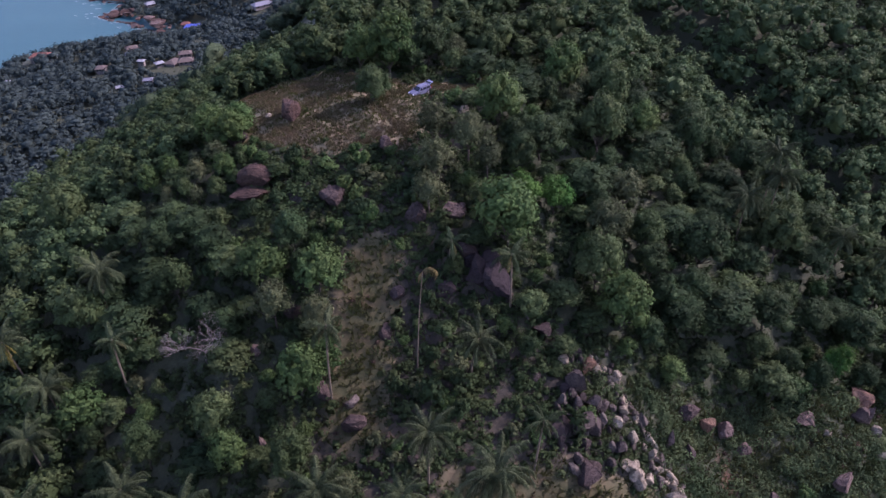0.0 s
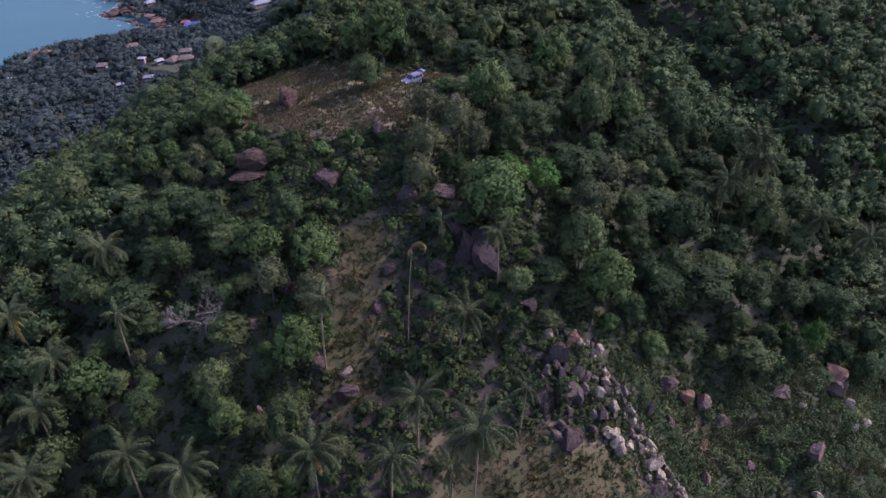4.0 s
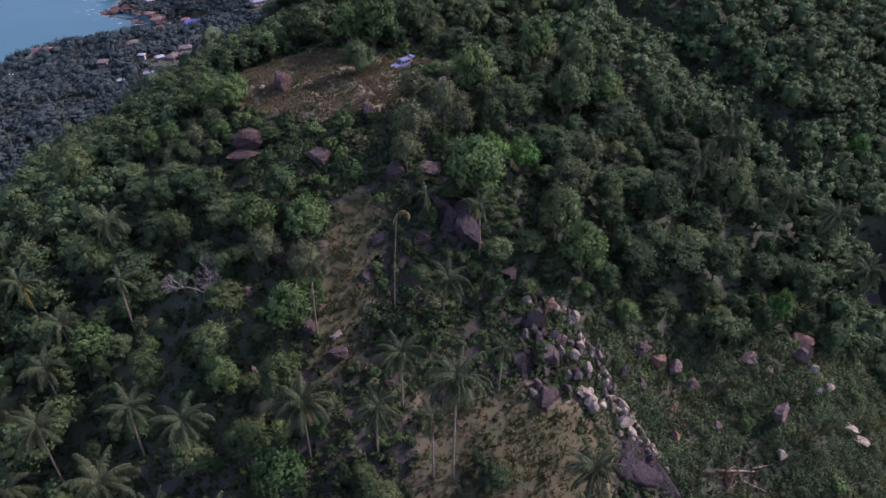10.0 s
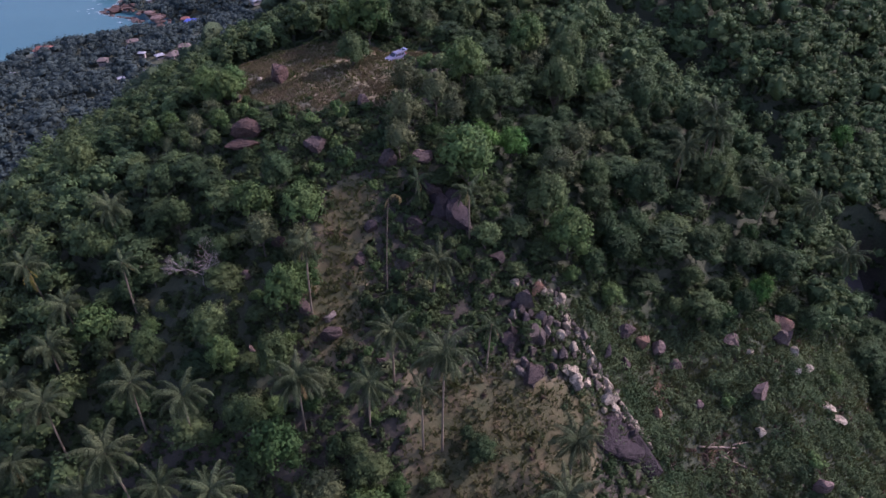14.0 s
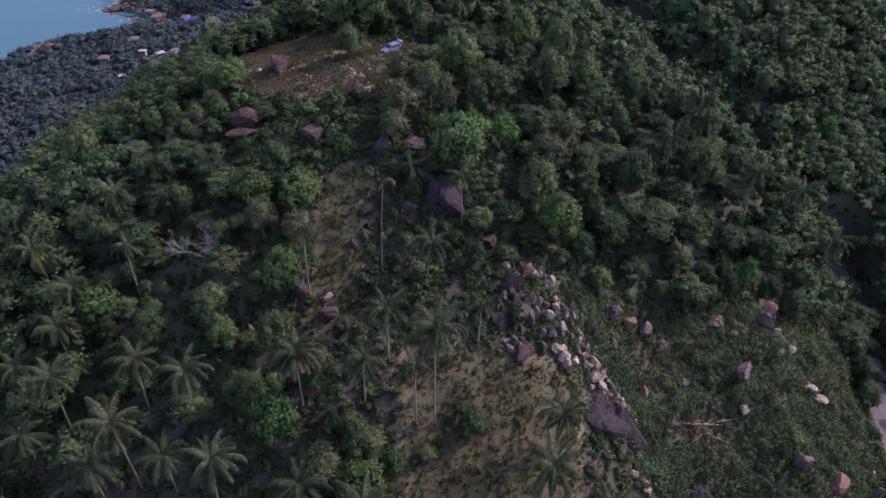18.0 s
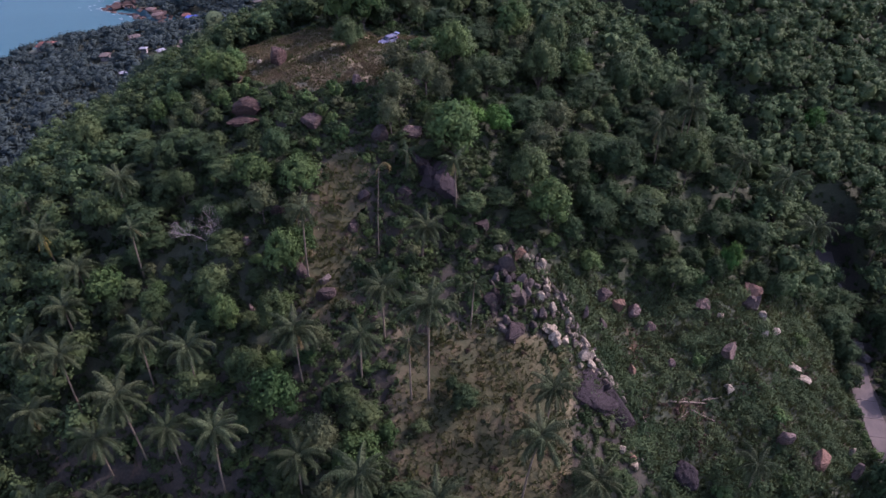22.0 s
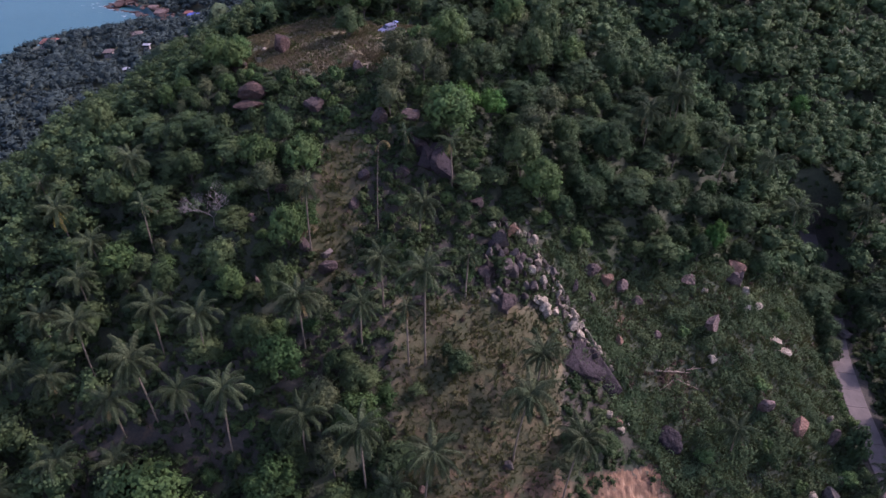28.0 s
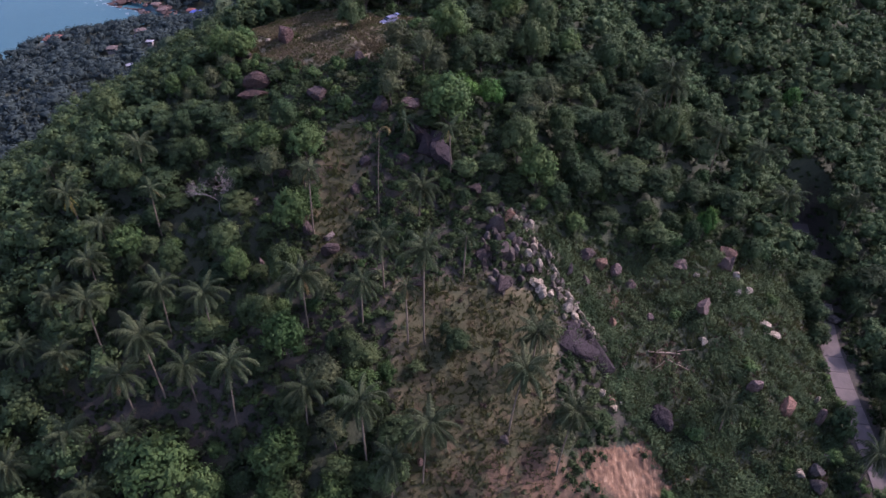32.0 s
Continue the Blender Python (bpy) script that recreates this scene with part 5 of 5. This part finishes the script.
def build_far_woods():
    rng = np.random.default_rng(5)
    x, y = rng.uniform(-470, 60, 22000), rng.uniform(120, 745, 22000)
    x, y = np.concatenate([x, rng.uniform(-200, -60, 2200)]), np.concatenate([y, rng.uniform(60, 260, 2200)])
    inland = x - coast(y)
    hill_side = (x > -94) & (y < 172) & ~((x < -45 - (y - 110) * 0.2) & (y > 135))
    shown = (x > -0.95 * (y + 40) - 30) & (x < -0.16 * y + 15)
    town = np.zeros(len(x), bool)
    for hx, hy, long, *_ in HOUSES:
        town |= np.hypot(x - hx, (y - hy + 5) / 1.8) < 4.5 + 0.4 * long
    keep = (inland > 12) & ~hill_side & shown & ~town & ~((y > 604) & (y < 664) & (inland < 30))
    x, y = x[keep], y[keep]
    r = rng.uniform(1.6, 5.0, len(x))
    r = r * (1 + 0.5 * wave(x, y, 55) + 0.3 * wave(x, y, 23, 2.0))
    r = np.minimum(r, 5.6)
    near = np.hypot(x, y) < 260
    mesh = leaf_mass("flank_woods", LEAF["flank"], rng, x[near], y[near], r[near] * 0.7, r[near] * 1.4 + 1, 56, 0.62, True)
    tagged(new("flank_woods", mesh), "dense green woods down the flank of the hill", "woods", kind="stuff")
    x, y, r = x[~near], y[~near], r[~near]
    # the farther crowns carry their haze in the leaf colour
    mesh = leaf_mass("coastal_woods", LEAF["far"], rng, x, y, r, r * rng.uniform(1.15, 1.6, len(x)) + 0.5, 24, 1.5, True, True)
    tagged(new("coastal_woods", mesh), "dense dark woods covering the coastal lowland, blue haze put into the leaf colour", "woods", kind="stuff")
    for name, label, places, seed, foliage, lobes, count, leaf in (
            ("hill_woods", "thick green woods on the flanks of the hill", [w for k, w in enumerate(WOODS[226:]) if w[0] < 26 and (w[0] > -28 or k % 2)], 8, "mid", 11, 40, 0.5),
            ("dark_woods", "dark green woods in the hollows of the hill", [w for k, w in enumerate(WOODS[226:]) if not (w[0] < 26 and (w[0] > -28 or k % 2))], 9, "bush", 11, 36, 0.52),
            ("summit_woods", "green woods rising to the summit", summit_places(), 10, "bush", 10, 26, 0.72)):
        rng = np.random.default_rng(seed)
        at, normal, cores = [], [], []
        for px, py, r in places:
            t = r * rng.uniform(1.7, 2.4) + 0.8
            centres, a, n = crown_points(rng, r, t, lobes, count, 0.14)
            at.append(a + np.array([px, py, height(px, py)]))
            normal.append(n)
            cores += [(px + cx, py + cy, height(px, py) + cz, w, h) for cx, cy, cz, w, h in lobe_cores(centres, r, t, 0.14, 0.64)]
        mesh = foliage_mesh(name, rng, np.concatenate(at), np.concatenate(normal), leaf, LEAF[foliage], 0.7, cores)
        tagged(new(name, mesh), label, "woods", kind="stuff")


def summit_places():
    rng = np.random.default_rng(17)
    x, y = rng.uniform(-60, 230, 2000), rng.uniform(40, 260, 2000)
    keep = ~((x < 148) & (y < 176)) & (x > -0.2 * y) & (x < 0.85 * y + 110)
    return list(zip(x[keep], y[keep], rng.uniform(3, 5, keep.sum())))


# x, y, length, width, turn, roof
HOUSES = [(-232, 616, 15, 8, 5, "blue"), (-241, 622, 7, 6, 10, "red"), (-226, 612, 6, 5, 5, "white"), (-322, 517, 15, 9, 10, "red"), (-311, 515, 4, 3, 10, "white"), (-203, 458, 5, 4, 40, "white"), (-194, 462, 10, 7, 75, "tan"), (-186, 464, 10, 7, 20, "tan"),
          (-189, 474, 8, 6, 15, "tan"), (-200, 428, 6, 4, 10, "grey"), (-243, 507, 8, 6, 30, "tan"), (-236, 490, 9, 6, 15, "grey"), (-243.5, 454, 6, 6, 10, "tan"), (-215, 457, 4, 3, 0, "white"), (-217, 420, 4, 3, 30, "white"),
          (-296, 686, 11, 7, 40, "white"), (-168, 628, 18, 8, 40, "grey"), (-326, 471, 3, 3, 0, "white")]
ROOFS = {"red": plain_material("red_tiles", (0.13, 0.048, 0.035), 0.8), "white": plain_material("white_sheet_roof", (0.20, 0.20, 0.215), 0.6), "tan": plain_material("weathered_roof", (0.085, 0.064, 0.056), 0.9),
         "blue": plain_material("blue_sheet_roof", (0.05, 0.075, 0.30), 0.5), "grey": plain_material("grey_sheet_roof", (0.13, 0.13, 0.16), 0.6)}
PLASTER = plain_material("house_plaster", (0.19, 0.17, 0.16), 0.9)
PANE = plain_material("dark_window_glass", (0.03, 0.04, 0.05), 0.15)


def house(x, y, long, wide, turn, roof):
    root = tagged(new("house"), {"red": "low house with a red tiled hip roof among trees", "white": "small house with a white sheet roof", "tan": "weathered low house with a brown roof",
                                 "blue": "long building with a bright blue sheet roof", "grey": "low building with a grey sheet roof"}[roof], "house", "houses by the shore")
    root.matrix_basis = pose(x, y, height(x, y) + 0.3, 0, 0, turn)
    a, b, h = long / 2, wide / 2, 3.2 if roof in ("red", "blue") else 2.5
    part("wall", box(bmesh.new(), -a, a, -b, b, -1.5, h, 0.05), PLASTER, root)
    e, up, ridge = 0.8, wide * 0.28, a - b * 0.7
    verts = [(-a - e, -b - e, h), (a + e, -b - e, h), (a + e, b + e, h), (-a - e, b + e, h), (-ridge, 0, h + up), (ridge, 0, h + up),
             (-a - e, -b - e, h - 0.25), (a + e, -b - e, h - 0.25), (a + e, b + e, h - 0.25), (-a - e, b + e, h - 0.25)]
    faces = [(0, 1, 5, 4), (2, 3, 4, 5), (1, 2, 5), (3, 0, 4), (6, 7, 1, 0), (7, 8, 2, 1), (8, 9, 3, 2), (9, 6, 0, 3), (9, 8, 7, 6)]
    part("roof", mesh_from("roof", verts, faces, ROOFS[roof]), None, root)
    for k in range(3):
        s = -a + long * (k + 0.5) / 3
        part("window", box(bmesh.new(), s - 0.8, s + 0.8, -b - 0.06, -b + 0.05, 0.9, 1.9), PANE, root)
        part("window", box(bmesh.new(), s - 0.8, s + 0.8, b - 0.05, b + 0.06, 0.9, 1.9), PANE, root)


for row in HOUSES:
    house(*row)
build_far_woods()


def shore_rocks():
    rnd = random.Random(12)
    for k in range(170):
        y = rnd.uniform(606, 668) if k < 120 else rnd.uniform(660, 716)
        x = float(coast(np.array(y))) + (rnd.uniform(-3, 5) if k % 3 else rnd.uniform(-2, 30))
        s = rnd.uniform(2, 5.5) if k % 9 else rnd.uniform(6, 10)
        key = (rnd.randrange(6), rnd.choice("rrrp"))
        if key not in BOULDERS:
            BOULDERS[key] = boulder_mesh(key[0] + 1, key[1])
        ob = tagged(new("shore_rock", BOULDERS[key]), "reddish granite rock at the water's edge", "rock", "rocks on the shore")
        ob.matrix_basis = pose(x, y, max(height(x, y), -1) + s * 0.1, 0, 0, rnd.uniform(0, 360)) @ Matrix.Diagonal((s * 0.7, s * 0.55, s * 0.3, 1))


shore_rocks()


def surf():
    """Thin ragged patches of foam where the swell breaks round the headland."""
    rnd = random.Random(9)
    verts, faces = [], []
    for k in range(70):
        y = rnd.uniform(604, 712)
        x = float(coast(np.array(y))) - (rnd.uniform(1, 6) if k % 3 else rnd.uniform(6, 38))
        a, b, turn = rnd.uniform(1.0, 3.6), rnd.uniform(0.4, 1.1), rnd.uniform(-0.5, 0.5)
        first = len(verts)
        for j in range(9):
            ang, g = j * math.tau / 9, rnd.uniform(0.5, 1.2)
            px, py = math.cos(ang) * a * g, math.sin(ang) * b * g
            verts.append((x + px * math.cos(turn) - py * math.sin(turn), y + px * math.sin(turn) + py * math.cos(turn), 0.12))
        faces.append(tuple(range(first, first + 9)))
    tagged(new("foam", mesh_from("foam", verts, faces, plain_material("sea_foam", (0.34, 0.36, 0.37), 0.8, 0, 0.4, 1.5))), "broken white surf foam round the shore rocks", "foam", kind="stuff")


surf()

# ---- undergrowth and grass ----
def build_undergrowth():
    """Low bushes and creepers under and between the trees, thick over the cut slope."""
    rng = np.random.default_rng(31)
    for name, foliage, label, n, box_, want, sizes, count, leaf in (
            ("undergrowth", "scrub", "tangled green bushes and saplings under the trees", 37000, (-70, 112, 12, 148),
             lambda x, y: np.clip(0.42 + 0.5 * bump(np.hypot((x + 15) / 2, y - 83), 9) + 0.5 * bump(np.hypot((x + 2) / 1.6, (y - 56) / 1.6), 22) + 0.5 * bump(y - np.interp(x, (20, 34, 50, 66, 80), (63, 65, 67, 70, 73)), 4) * step(22, 28, x) - 0.6 * clearing(x, y) - 1.0 * nose_grass(x, y) - 0.08 * bump(np.hypot((x + 24) / 2.4, y - 36), 12), 0, 1) * (1 - scar(x, y)), (0.4, 1.25), 26, 0.36),
            ("slope_scrub", "airy", "small dry bushes and weeds dotted over the grassy slope", 5200, (-18, 34, 12, 60),
             lambda x, y: np.clip(0.09 * nose_grass(x, y) * (0.5 + 0.9 * wave(x, y, 8, 6.0)), 0, 1), (0.25, 0.75), 36, 0.26),
            ("withered_scrub", "withered", "withered brown scrub and dead stalks on the cut slope", 5200, (-16, 80, 18, 68),
             lambda x, y: np.clip(0.3 * scar(x, y) * (0.2 + 1.4 * wave(x, y, 12, 8.0)) + 0.4 * gully(x, y) + 0.05 * nose_grass(x, y), 0, 1), (0.25, 0.6), 34, 0.24),
            ("creepers", "vines", "low green creepers and scrub covering the cut slope", 15000, (12, 86, 15, 72),
             lambda x, y: np.maximum(scar(x, y) * (1 - 0.6 * rib(x, y)), 0.3 * rib(x, y)) * (0.42 + 0.7 * wave(x, y, 9, 4.0)) * (1 - 0.85 * gully(x, y)), (0.5, 1.5), 54, 0.5)):
        x, y = rng.uniform(box_[0], box_[1], n), rng.uniform(box_[2], box_[3], n)
        keep = (rng.uniform(size=n) < want(x, y)) & (clay_cut(x, y) < 0.2) & (np.hypot(x - 38, y - 24) > 5) & (along_road(x, y)[0] > 2.8)
        x, y = x[keep], y[keep]
        r = rng.uniform(*sizes, len(x)) * (1 + 0.35 * wave(x, y, 6.5, 3.0))
        tagged(new(name, leaf_mass(name, LEAF[foliage], rng, x, y, r, r * (0.75 if name == "creepers" else 1.1), count, leaf, name != "creepers", True, 0.34 if name == "creepers" else 0.7)), label, "bushes", kind="stuff")


build_undergrowth()


def build_grass(name, want, n, tall, foliage, label, seed):
    rng = np.random.default_rng(seed)
    half = n // 2
    x = np.concatenate([rng.uniform(-50, 14, half), rng.uniform(-20, 84, half)])
    y = np.concatenate([rng.uniform(86, 122, half), rng.uniform(12, 80, half)])
    keep = rng.uniform(size=len(x)) < want(x, y) * (along_road(x, y)[0] > 2.6) * (clay_cut(x, y) < 0.4)
    x, y = x[keep], y[keep]
    z = ground_at(x, y)
    blades = 6
    x, y, z = (np.repeat(q, blades) for q in (x, y, z))
    n = len(x)
    ang, h = rng.uniform(0, 6.283, n), tall * rng.uniform(0.5, 1.4, n) * (1.25 + 0.5 * wave(x, y, 5, 2.0))
    foot = np.stack([x + rng.normal(scale=0.16, size=n), y + rng.normal(scale=0.16, size=n), z - 0.05], 1)
    side = np.stack([np.cos(ang), np.sin(ang), 0 * ang], 1) * 0.1
    lean = np.stack([rng.normal(scale=0.4, size=n) * h, rng.normal(scale=0.4, size=n) * h, h], 1)
    v = np.stack([foot - side, foot + side, foot + lean * 0.6 + side * 0.8, foot + lean], 1).reshape(-1, 3)
    tagged(new(name, mesh_from(name, v, quads(4, n), LEAF[foliage])), label, "grass", kind="stuff")


build_grass("dry_grass", lambda x, y: (0.7 * clearing(x, y) + 0.06 * nose_grass(x, y)) * (0.6 + 0.8 * wave(x, y, 7, 1.5)), 90000, 0.26, "drygrass", "dry yellow-brown grass tufts", 41)
build_grass("green_grass", lambda x, y: np.maximum((0.3 * clearing(x, y) + 1.3 * nose_grass(x, y)) * (0.42 - 0.3 * wave(x, y, 7, 1.5)), 0.3 * scar(x, y)), 110000, 0.24, "grass", "green grass tufts", 42)
build_grass("tall_grass", lambda x, y: np.maximum(np.maximum(0.85 * scar(x, y) * (1 - 0.8 * gully(x, y)), 0.6 * rib(x, y)), 0.1 * nose_grass(x, y)) * (0.75 + 0.5 * wave(x, y, 6, 3.5)), 60000, 0.75, "reeds", "tall green grass and weeds on the cut slope", 43)
